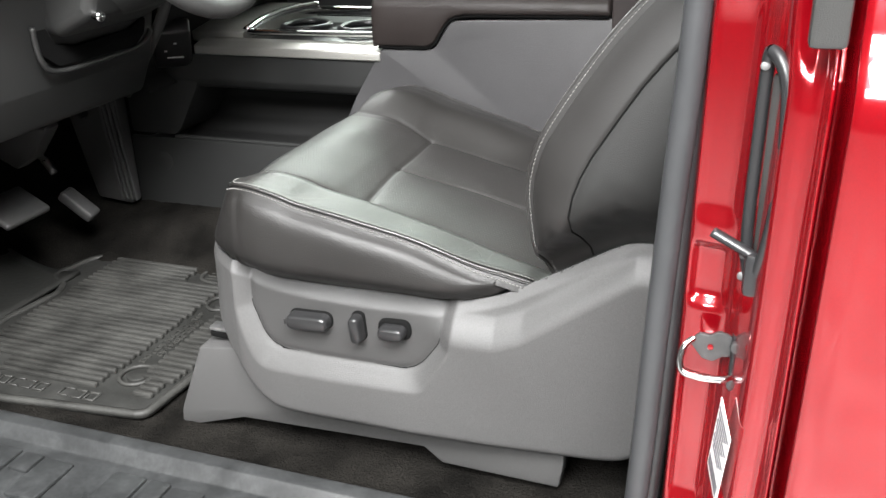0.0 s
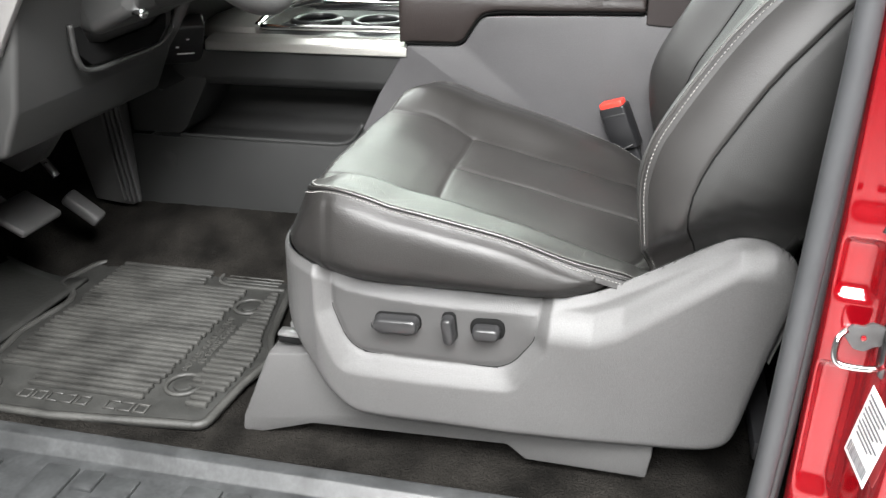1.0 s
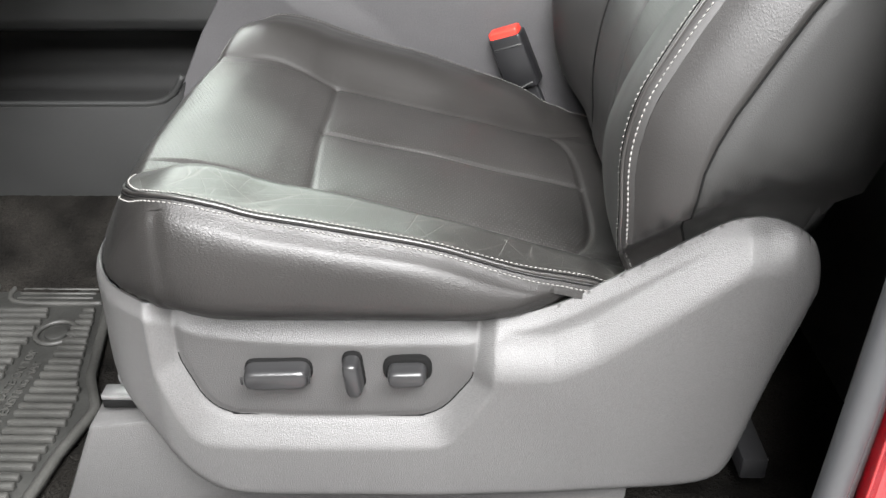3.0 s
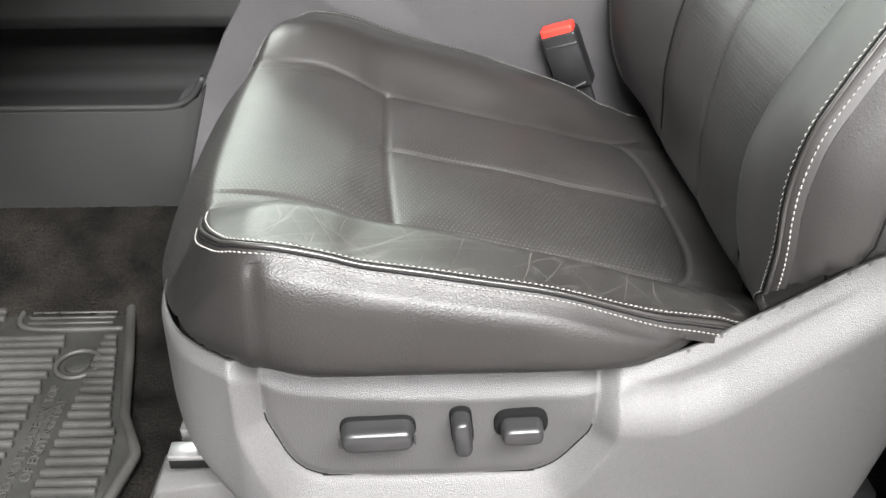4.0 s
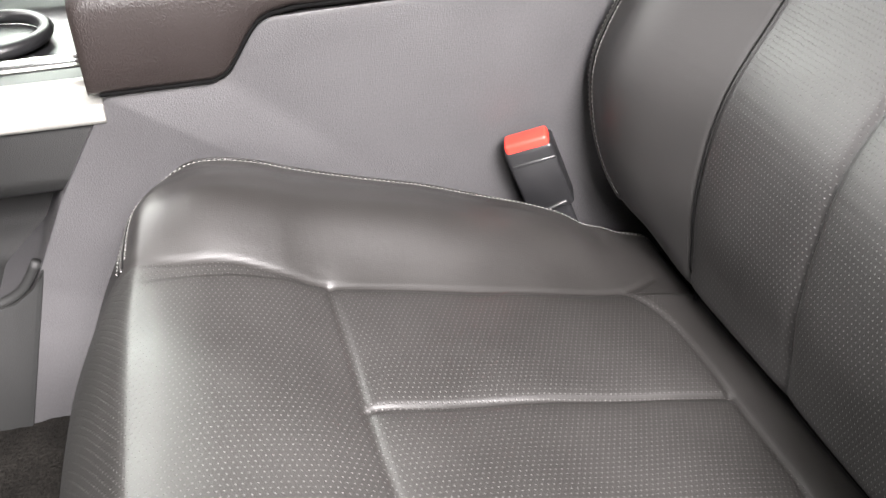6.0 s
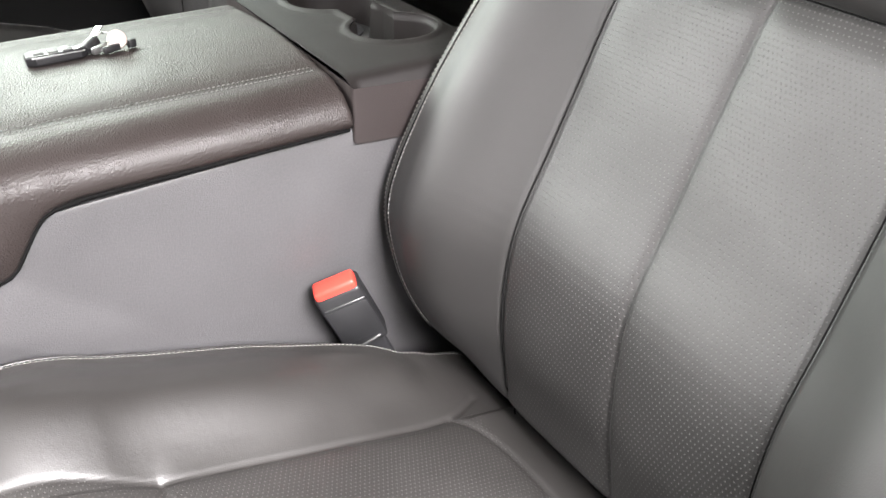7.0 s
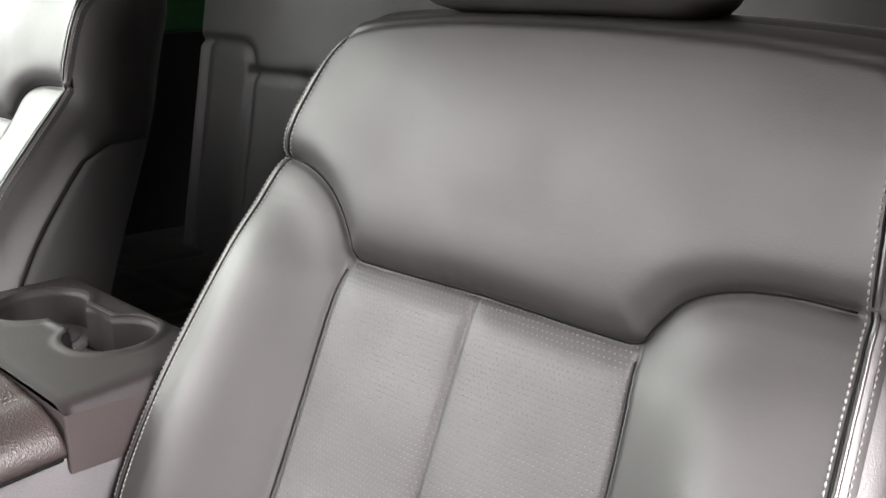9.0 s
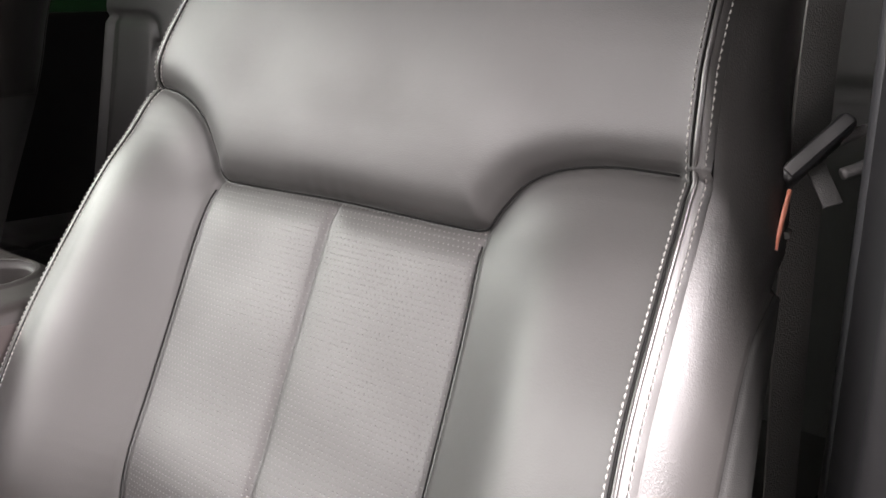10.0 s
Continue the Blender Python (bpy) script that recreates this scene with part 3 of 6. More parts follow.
NEAR_EDGE = [(-0.08, 0.262), (-0.13, 0.273), (-0.19, 0.286), (-0.25, 0.298), (-0.31, 0.307), (-0.40, 0.314), (-0.50, 0.320), (-0.60, 0.322), (-0.645, 0.310), (-0.682, 0.283), (-0.708, 0.235), (-0.733, 0.16), (-0.742, 0.08)]
FAR_EDGE = NEAR_EDGE[:7] + [(-0.61, 0.322), (-0.665, 0.309), (-0.702, 0.284), (-0.721, 0.243), (-0.738, 0.16), (-0.744, 0.08)]
cushion_line = catmull([(x, -y) for x, y in NEAR_EDGE] + [(-0.745, 0.0)] + [(x, y) for x, y in FAR_EDGE[::-1]], 5)
cushion_deep = depth_in(cushion_line)
PROFILE = [(-0.05, 0.262), (-0.12, 0.279), (-0.20, 0.298), (-0.30, 0.322), (-0.40, 0.347), (-0.518, 0.376), (-0.56, 0.392), (-0.60, 0.404), (-0.64, 0.411), (-0.68, 0.412), (-0.76, 0.404)]
BOLSTER = [(-0.05, 0.02), (-0.2, 0.037), (-0.3, 0.045), (-0.4, 0.051), (-0.5, 0.050), (-0.596, 0.042), (-0.64, 0.026), (-0.67, 0.012), (-0.70, 0.002), (-0.76, 0.0)]
BOLSTER_FAR = [(-0.05, 0.0), (-0.2, 0.004), (-0.27, 0.022), (-0.4, 0.037), (-0.55, 0.041), (-0.61, 0.038), (-0.64, 0.028), (-0.67, 0.016), (-0.70, 0.004), (-0.76, 0.0)]
SEAM_IN = [(-0.187, 0.187), (-0.229, 0.166), (-0.30, 0.160), (-0.40, 0.161), (-0.50, 0.162), (-0.55, 0.168), (-0.60, 0.178), (-0.64, 0.181), (-0.665, 0.190), (-0.674, 0.205)]
STITCH = [(-0.10, 0.255), (-0.15, 0.268), (-0.20, 0.280), (-0.25, 0.289), (-0.30, 0.297), (-0.40, 0.305), (-0.50, 0.311), (-0.596, 0.313), (-0.632, 0.300), (-0.655, 0.272), (-0.668, 0.240), (-0.674, 0.205)]
REAR_ARC = [(-0.229, 0.164), (-0.212, 0.140), (-0.202, 0.10), (-0.199, 0.05), (-0.199, 0.0)]
SEAM_FAR = SEAM_IN[:7] + [(-0.645, 0.181), (-0.680, 0.190), (-0.692, 0.205)]
STITCH_FAR = STITCH[:7] + [(-0.605, 0.313), (-0.652, 0.301), (-0.678, 0.274), (-0.688, 0.240), (-0.692, 0.205)]
seam_in = {s: catmull([(x, s * y) for x, y in (SEAM_IN if s < 0 else SEAM_FAR)], 6) for s in (-1, 1)}
stitch_line = {s: catmull([(x, s * y) for x, y in (STITCH if s < 0 else STITCH_FAR)], 10) for s in (-1, 1)}
rear_arc = catmull([(x, -y) for x, y in REAR_ARC] + [(x, y) for x, y in REAR_ARC[-2::-1]], 5)
cross_seam = catmull([(-0.508, -0.163), (-0.514, -0.08), (-0.518, 0.0), (-0.518, 0.08), (-0.520, 0.163)], 5)
mid_seam = np.array([(-0.199, 0.011), (-0.35, 0.010), (-0.518, 0.006)])


def cushion_at(p, d=None):
    """The height of the cushion's top."""
    x, lat = p[:, 0], p[:, 1]
    a = np.abs(lat)
    d = np.maximum(cushion_deep(p), 0) if d is None else d
    z = along(PROFILE, x) + np.where(lat < 0, along(BOLSTER, x), along(BOLSTER_FAR, x)) * step(0.158, 0.250, a)
    z = z - 0.010 * step(0.265, 0.315, lat)
    z = z - 0.048 * step(-0.158, -0.105, x) * step(0.330, 0.290, np.where(lat > 0, a, a + 0.05))
    r = 0.017 + 0.061 * step(-0.62, -0.70, x) * (1 - 0.3 * step(0.2, 0.3, a))
    q = np.clip(r - d, 0, r)
    z = z - q * q / r * (0.5 + 0.5 * np.maximum(step(-0.60, -0.68, x), step(-0.38, -0.22, x)))
    for s in (-1, 1):
        z = z - groove(p, seam_in[s], 0.0022, 0.0032) - groove(p, seam_in[s], 0.0018, 0.012)
        z = z + groove(p, stitch_line[s], 0.0030, 0.010)
    z = z - groove(p, rear_arc, 0.0026, 0.0034) - groove(p, cross_seam, 0.0028, 0.0032) - groove(p, cross_seam, 0.0022, 0.014) - groove(p, mid_seam, 0.0032, 0.0026) - groove(p, mid_seam, 0.0012, 0.010)
    lines = [seam_in[-1], seam_in[1], cross_seam, mid_seam, rear_arc]
    near = np.min([to_line(p, q) for q in lines], axis=0)
    z = z + 0.0045 * (1 - np.exp(-near / 0.025)) * (a < 0.16) * step(-0.70, -0.62, x)
    wob = 0.0012 * np.sin(38 * x + 9 * lat) * np.sin(27 * lat - 11 * x)
    wrinkle = 0.0016 * np.sin(150 * x + 60 * lat + 3 * np.sin(40 * lat)) * np.exp(-((x + 0.20) / 0.03) ** 2) * step(0.2, 0.27, a)
    return z + wob + wrinkle


def cushion_xyz(p, d=None):
    return np.stack([p[:, 0], YC + p[:, 1], cushion_at(p, d)], 1)


def cushion_region(q):
    x, a = q[:, 0], np.abs(q[:, 1])
    ring = {k: np.concatenate([stitch_line[k], seam_in[k][::-1], [(-0.10, k * 0.15)]]) for k in (-1, 1)}
    side = {k: inside(q, ring[k]) for k in (-1, 1)}
    out = []
    for i in range(len(q)):
        if side[-1][i]:
            out.append("outer_bolster")
        elif side[1][i]:
            out.append("inner_bolster")
        elif a[i] > 0.25 or (x[i] < -0.60 and a[i] > (0.206 if q[i, 1] < 0 or x[i] < -0.69 else 0.25)):
            out.append("upper_side_outer" if q[i, 1] < 0 else "upper_side_inner")
        elif x[i] < -0.514:
            out.append("front_panel")
        elif x[i] > -0.199 or a[i] > 0.166:
            out.append("rear_panel")
        else:
            out.append("centre_panel_outer" if q[i, 1] < 0 else "centre_panel_inner")
    return out


cush = Sheet(cushion_deep, (-0.755, -0.33), (-0.08, 0.33), 0.0028)
cv = cushion_xyz(cush.p, cush.d)
cushion = new("seat_cushion", None)
cushion.parent = seat


def cushion_skirt(k, bulge):
    def at(p):
        z0 = cushion_at(p, np.zeros(len(p)))
        low = np.where(p[:, 0] < -0.62, 0.27, 0.285)
        ox = np.where(p[:, 0] < -0.60, (p[:, 0] + 0.60) / 0.12, 0)
        oy = np.sign(p[:, 1]) * np.clip(np.abs(p[:, 1]) / 0.3, 0, 1) ** 2
        wr = 0.0032 * np.sin(p[:, 0] * 150 + 6 * k) * np.exp(-((p[:, 0] + 0.185) / 0.045) ** 2) * math.sin(math.pi * k)
        tuckin = 0.0030 * np.exp(-((p[:, 0] + 0.612) / 0.006) ** 2) * math.exp(-k / 0.35)
        z = z0 + (low - z0) * k
        rim = z - np.interp(p[:, 0], [-0.72, -0.62, -0.573, -0.345, -0.30, -0.262, -0.225, -0.172, -0.117], [0.336, 0.325, 0.317, 0.312, 0.315, 0.324, 0.342, 0.372, 0.403])
        push = bulge * step(-0.17, -0.36, p[:, 0]) * (1 - 0.6 * step(-0.57, -0.66, p[:, 0])) - 0.012 * step(0.026, 0.006, rim) - 0.030 * step(0.008, -0.018, rim)
        nose = 0.018 * math.sin(math.pi * min(k / 0.8, 1.0)) * step(0.30, 0.18, np.abs(p[:, 1]))
        return np.stack([p[:, 0] + (0.45 * push + nose) * ox, YC + p[:, 1] + (push + wr - tuckin) * oy, z], 1)
    return at


SIDE = [(0, 0), (0.03, 0.0072), (0.07, 0.0118), (0.13, 0.0152), (0.20, 0.0174), (0.28, 0.0188), (0.36, 0.0194), (0.45, 0.0190), (0.54, 0.0175), (0.62, 0.0145), (0.68, 0.0115), (0.76, 0.007), (0.88, 0.002), (1.0, 0.0)]
edge_line = np.array([a + (b - a) * k / 4 for a, b in zip(cushion_line[:-1], cushion_line[1:]) for k in range(4)] + [cushion_line[-1]])
sv, sf, suv = skirt(edge_line, [cushion_skirt(k, b) for k, b in SIDE], closed=False, flip=True)
across = len(edge_line)
drop_ = np.linalg.norm(np.diff(sv.reshape(len(SIDE), across, 3), axis=0), axis=2)
drop_ = np.vstack([np.zeros((1, across)), np.cumsum(drop_, axis=0)]).ravel()
suv = suv - np.stack([drop_, 0 * drop_], 1)
side_rim = {"verts": sv, "normals": normals_of(sv, sf), "n": across}
for nm, me in pieces(cushion_region, cush, cv, rim=side_rim).items():
    mat_ = {"outer_bolster": leather_worn, "inner_bolster": leather, "front_panel": leather_perforated, "rear_panel": leather, "upper_side_outer": leather_side_shaded, "upper_side_inner": leather_side_shaded}.get(nm, leather_perforated)
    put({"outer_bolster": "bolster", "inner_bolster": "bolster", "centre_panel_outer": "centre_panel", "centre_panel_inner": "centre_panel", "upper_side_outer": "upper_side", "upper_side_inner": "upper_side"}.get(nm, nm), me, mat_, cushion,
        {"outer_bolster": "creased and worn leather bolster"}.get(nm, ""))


side_faces = {"side_panel_outer": [], "side_panel_inner": [], "nose_panel": []}
for q in sf:
    x_, lat_ = edge_line[np.array(q) % across].mean(0)
    side_faces["nose_panel" if abs(lat_) < 0.212 and x_ < -0.5 else "side_panel_outer" if lat_ < 0 else "side_panel_inner"].append(q)
for nm, faces_ in side_faces.items():
    used = sorted({int(k) for q in faces_ for k in q})
    back_ = {k: i for i, k in enumerate(used)}
    me = make_mesh(nm, sv[used], [[back_[int(k)] for k in q] for q in faces_], suv[used])
    me.normals_split_custom_set_from_vertices([tuple(q) for q in side_rim["normals"][used]])
    put(nm.replace("_outer", "").replace("_inner", ""), me, leather_perforated if nm == "nose_panel" else leather_side_shaded, cushion,
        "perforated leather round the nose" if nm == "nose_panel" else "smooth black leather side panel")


def thread_row(name, line2, surf, up, parent, w, **kw):
    q = offset_line(line2, w)
    e = 0.001
    c = surf(q)
    nx, ny = surf(q + [e, 0]) - surf(q - [e, 0]), surf(q + [0, e]) - surf(q - [0, e])
    n = np.cross(nx, ny)
    n /= np.maximum(np.linalg.norm(n, axis=1), 1e-9)[:, None]
    n *= np.sign((n @ np.array(up)))[:, None]
    me = stitch_mesh(c + n * 0.0004, n, **kw)
    return tagged(put(name, me, thread, parent, "pale thread stitches"), kind="stuff")


for s in (-1, 1):
    for w in (-0.0052, 0.0052):
        thread_row("stitching", stitch_line[s][4:], cushion_xyz, (0, 0, 1), cushion, w, r=0.0008)

for s in (-1, 1):
    put("welt", tube(cushion_xyz(stitch_line[s][4:]) + np.array([0, 0, 0.0002]), 0.0019, 8, 1, smooth=False), welt_leather, cushion, "rounded leather welt between the stitches")
    for w in (-0.0025, 0.0025):
        put("seam_gap", tube(cushion_xyz(offset_line(stitch_line[s][4:], w)) + np.array([0, 0, 0.0001]), 0.0008, 6, 1, smooth=False), cavity, cushion, "dark sewn seam")

# backrest: a plane leaning back, padded towards the driver
YB = 1.278
BO, LEAN_BACK = np.array([-0.010, YB, 0.750]), radians(23.5)
BN, BU = np.array([-math.cos(LEAN_BACK), 0, math.sin(LEAN_BACK)]), np.array([math.sin(LEAN_BACK), 0, math.cos(LEAN_BACK)])
HALF = [(-0.468, 0.20), (-0.457, 0.250), (-0.425, 0.292), (-0.36, 0.322), (-0.25, 0.322), (-0.10, 0.310), (0.05, 0.302), (0.13, 0.294), (0.178, 0.287), (0.214, 0.272), (0.237, 0.228)]
HALF_FAR = HALF[:6] + [(0.05, 0.295), (0.09, 0.283), (0.13, 0.272), (0.178, 0.259), (0.214, 0.245), (0.236, 0.212)]


def sway(h):
    return np.interp(h, [-0.5, 0.04, 0.12, 0.24], [-0.036, 0.003, 0.002, -0.010])


WIDER = 0.012
back_line = catmull([(-y - WIDER, h) for h, y in HALF] + [(0.0, 0.247)] + [(y, h) for h, y in HALF_FAR[::-1]] + [(0, -0.466)], 5, closed=True)
back_deep = depth_in(back_line)
F_IN = [(-0.56, -0.080), (-0.52, -0.055), (-0.47, -0.030), (-0.43, -0.012), (-0.375, 0.014), (-0.285, 0.034), (-0.20, 0.024), (-0.10, 0.014), (-0.04, 0.009), (0.0, 0.005), (0.05, 0.012), (0.12, 0.016), (0.20, 0.012), (0.26, 0.0)]
F_EDGE = [(-0.56, -0.10), (-0.47, -0.045), (-0.44, 0.004), (-0.41, 0.033), (-0.374, 0.055), (-0.33, 0.075), (-0.29, 0.080), (-0.24, 0.077), (-0.18, 0.068), (-0.10, 0.050), (-0.02, 0.028), (0.05, 0.010), (0.15, 0.010), (0.26, 0.0)]
YOKE = [(0.0, -0.004), (0.06, -0.005), (0.12, -0.006), (0.150, -0.004), (0.163, 0.012), (0.183, 0.034), (0.212, 0.048), (0.25, 0.054), (0.292, 0.054)]
YOKE_FAR = YOKE[:4] + [(0.162, 0.014), (0.180, 0.039), (0.208, 0.058), (0.245, 0.071), (0.292, 0.076)]
yoke = catmull([(-x, h) for x, h in YOKE[::-1]] + YOKE_FAR[1:], 5)
INSERT = [(0.152, -0.004), (0.157, -0.06), (0.158, -0.16), (0.157, -0.28), (0.155, -0.38), (0.152, -0.50)]
insert_line = {s: catmull([(s * x, h) for x, h in INSERT], 6) for s in (-1, 1)}
spine = catmull([(0.0, -0.005), (0.003, -0.10), (0.004, -0.22), (-0.004, -0.35), (-0.014, -0.50)], 6)
BACK_STITCH = [(h, y - 0.009) for h, y in HALF[1:9]]
BACK_STITCH_FAR = [(h, y - 0.0145) for h, y in HALF_FAR[1:10]]
back_stitch = {s: catmull([(s * (y + (WIDER if s < 0 else 0)), h) for h, y in (BACK_STITCH if s < 0 else BACK_STITCH_FAR)] + [(s * (0.281 if s < 0 else 0.230), 0.207 if s < 0 else 0.199)], 9) for s in (-1, 1)}
top_seam = catmull([(-0.281, 0.207), (-0.20, 0.216), (-0.10, 0.223), (0, 0.225), (0.10, 0.223), (0.20, 0.212), (0.234, 0.199)], 6)


def back_f(p, d=None):
    lat, h = p[:, 0], p[:, 1]
    a = np.abs(lat)
    d = np.maximum(back_deep(p), 0) if d is None else d
    w = step(0.140, 0.275, a)
    f = along(F_IN, h) * (1 - w) + along(F_EDGE, h) * w
    f = f + 0.012 * np.exp(-((a - 0.235) / 0.05) ** 2) * step(0.05, -0.05, h) * step(-0.47, -0.35, h)
    f = f + 0.013 * step(0.250, 0.315, -lat) * step(-0.37, -0.26, h) * step(0.06, -0.16, h)
    r = 0.011 + 0.02 * step(0.15, 0.23, h)
    q = np.clip(r - d, 0, r)
    f = f - q * q / r
    # the yoke stands proud above its seam
    above = h - np.interp(lat, yoke[:, 0], yoke[:, 1])
    ny = to_line(p, yoke)
    f = f + np.where(above > 0, 0.011 * (1 - np.exp(-ny / 0.010)), 0)
    f = f - 0.0045 * np.exp(-(ny / 0.0032) ** 2) - 0.005 * np.exp(-(ny / 0.016) ** 2)
    low = step(0.01, -0.01, above)
    for s in (-1, 1):
        f = f - low * (groove(p, insert_line[s], 0.0034, 0.0028) + groove(p, insert_line[s], 0.0012, 0.014))
        f = f - groove(p, back_stitch[s], 0.0012, 0.0018) + groove(p, back_stitch[s], 0.0007, 0.009)
    f = f - low * (groove(p, spine, 0.0032, 0.0026) + groove(p, spine, 0.0010, 0.009))
    f = f - groove(p, top_seam, 0.003, 0.003)
    near = np.min([to_line(p, q) for q in (insert_line[-1], insert_line[1], spine)] + [ny], axis=0)
    f = f + 0.0035 * (1 - np.exp(-near / 0.025)) * low
    f = f + 0.0005 * np.sin(33 * h + 12 * lat) * np.sin(29 * lat - 14 * h)
    pucker = 0.0003 * np.sin(260 * lat + 4 * np.sin(31 * lat)) * np.clip(np.sin(19 * lat + 1), 0, 1) * np.exp(-((np.maximum(above, 0) - 0.008) / 0.012) ** 2) * (above > 0) * (a < 0.15)
    return f + pucker


def tuck(q):
    """The foot of the backrest narrows to slip in behind the side shield."""
    top = np.interp(q[:, 0], [-0.30, -0.225, -0.172, -0.117, -0.087, 0.0], [0.315, 0.342, 0.372, 0.403, 0.411, 0.408])
    inside = 0.974 - 0.12 * step(0.002, 0.118, q[:, 2] - top)
    q[:, 1] = np.maximum(q[:, 1], inside)
    return q


def back_xyz(p, d=None):
    f = back_f(p, d)
    return tuck(BO + (p[:, :1] + sway(p[:, 1:])) * np.array([0, 1.0, 0]) + p[:, 1:] * BU + f[:, None] * BN)


def back_region(q):
    lat, h = q[:, 0], q[:, 1]
    up = h > np.interp(lat, yoke[:, 0], yoke[:, 1])
    wi = along([(u, w) for w, u in INSERT[::-1]], np.clip(h, -0.5, -0.004))
    hc = np.clip(h, -0.45, 0.18)
    st = np.where(lat < 0, along(BACK_STITCH, hc), along(BACK_STITCH_FAR, hc))
    out = []
    for i in range(len(q)):
        a = abs(lat[i])
        if a > st[i] + (WIDER if lat[i] < 0 else 0):
            out.append("edge_band_outer" if lat[i] < 0 else "edge_band_inner")
        elif up[i]:
            out.append("yoke_panel")
        elif a > wi[i]:
            out.append("bolster_outer" if lat[i] < 0 else "bolster_inner")
        else:
            out.append("insert_outer" if lat[i] < 0 else "insert_inner")
    return out


backrest = new("backrest", None)
backrest.parent = seat
bk = Sheet(back_deep, (-0.345, -0.50), (0.335, 0.262), 0.0029)
bv = back_xyz(bk.p, bk.d)
for nm, me in pieces(back_region, bk, bv, flip=True).items():
    put({"bolster_outer": "bolster", "bolster_inner": "bolster", "insert_outer": "insert_panel", "insert_inner": "insert_panel", "edge_band_outer": "edge_band", "edge_band_inner": "edge_band"}.get(nm, nm), me,
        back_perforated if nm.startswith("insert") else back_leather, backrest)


SIDE_SEAM = [(-0.50, -0.06), (-0.42, -0.046), (-0.39, -0.024), (-0.36, 0.002), (-0.33, 0.021), (-0.30, 0.031), (-0.26, 0.033), (-0.22, 0.028), (-0.154, 0.017), (-0.11, 0.004), (-0.067, -0.009), (-0.028, -0.025), (-0.004, -0.050), (0.008, -0.085), (0.016, -0.132), (0.26, -0.136)]
REAR = [(-0.52, -0.118), (-0.20, -0.125), (0.0, -0.135), (0.26, -0.140)]


def back_skirt(g, dip=0.0):
    """The side of the backrest: g runs from the front edge (0) over the side seam (0.462) to the rear (1)."""
    def at(p):
        f0 = back_f(p, np.zeros(len(p)))
        out = np.stack([np.sign(p[:, 0]) * step(0.05, 0.28, np.abs(p[:, 0])), 0.6 * step(0.10, 0.24, p[:, 1])], 1)
        under = step(-0.33, -0.45, p[:, 1])
        rear = along(REAR, p[:, 1])
        mid = np.clip((f0 - along(SIDE_SEAM, p[:, 1])) / (f0 - rear), 0.08, 0.97)
        gg = np.where(g < 0.462, g * mid / 0.462, mid + (g - 0.462) * (1 - mid) / 0.538)
        wide = np.interp(gg, [0, 0.05, 0.10, 0.18, 0.30, 0.45, 0.62, 0.76, 0.89, 1.0], [0, 0.0085, 0.0150, 0.0225, 0.0295, 0.0325, 0.0290, 0.018, 0.0, -0.020]) - dip
        q = p + out * (wide * (1 - under) - 0.07 * gg * under)[:, None]
        q[:, 0] -= np.sign(p[:, 0]) * 0.030 * gg * step(0.02, 0.20, p[:, 1]) * step(0.05, 0.2, np.abs(p[:, 0]))
        f = f0 + (rear - f0) * gg
        return tuck(BO + (q[:, :1] + sway(q[:, 1:])) * np.array([0, 1.0, 0]) + q[:, 1:] * BU + f[:, None] * BN)
    return at


profile_ = [(g, 0.003 if g == 0.462 else 0.0) for g in (0.0, 0.03, 0.06, 0.10, 0.16, 0.24, 0.33, 0.40, 0.446, 0.462, 0.478, 0.52, 0.60, 0.70, 0.80, 0.90, 1.0)]
kv, kf, kuv = skirt(back_line, [back_skirt(g, w) for g, w in profile_])
knorm = normals_of(kv, kf)
level_ = [q for q, (g, w) in enumerate(profile_) if g == 0.462][0]
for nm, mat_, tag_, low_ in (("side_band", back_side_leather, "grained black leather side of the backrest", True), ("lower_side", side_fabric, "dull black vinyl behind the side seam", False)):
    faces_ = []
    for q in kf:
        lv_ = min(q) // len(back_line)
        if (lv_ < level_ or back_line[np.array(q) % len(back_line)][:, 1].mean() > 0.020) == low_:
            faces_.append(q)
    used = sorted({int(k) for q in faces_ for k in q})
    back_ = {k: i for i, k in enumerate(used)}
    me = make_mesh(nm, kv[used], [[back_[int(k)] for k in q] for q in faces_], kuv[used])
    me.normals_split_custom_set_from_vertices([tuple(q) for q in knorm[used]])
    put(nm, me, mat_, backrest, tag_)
near_side = np.array([q for q in back_line if q[0] < -0.26 and -0.44 < q[1] < 0.018])
put("seam_gap", tube(back_skirt(0.462, 0.002)(near_side), 0.0012, 8, 1, smooth=False), cavity, backrest, "dark sewn seam")
hull = catmull([(-y * 0.9, h) for h, y in HALF[3:]] + [(y * 0.9, h) for h, y in HALF[3:][::-1]], 2)
shell_v = [BO + (q[0] + sway(q[1])) * np.array([0, 1.0, 0]) + q[1] * BU - g * BN for g in (0.110, 0.128) for q in hull * (1 if g < 0.12 else 0.96)]
nn = len(hull)
put("back_shell", make_mesh("back_shell", shell_v, [(i, (i + 1) % nn, nn + (i + 1) % nn, nn + i) for i in range(nn)] + [tuple(range(nn, 2 * nn))]), plastic_dark, backrest)
for s in (-1, 1):
    for w in (-0.0058, 0.0058):
        thread_row("stitching", back_stitch[s][6:], back_xyz, BN, backrest, w, spacing=0.0052, length=0.0038, r=0.0008)

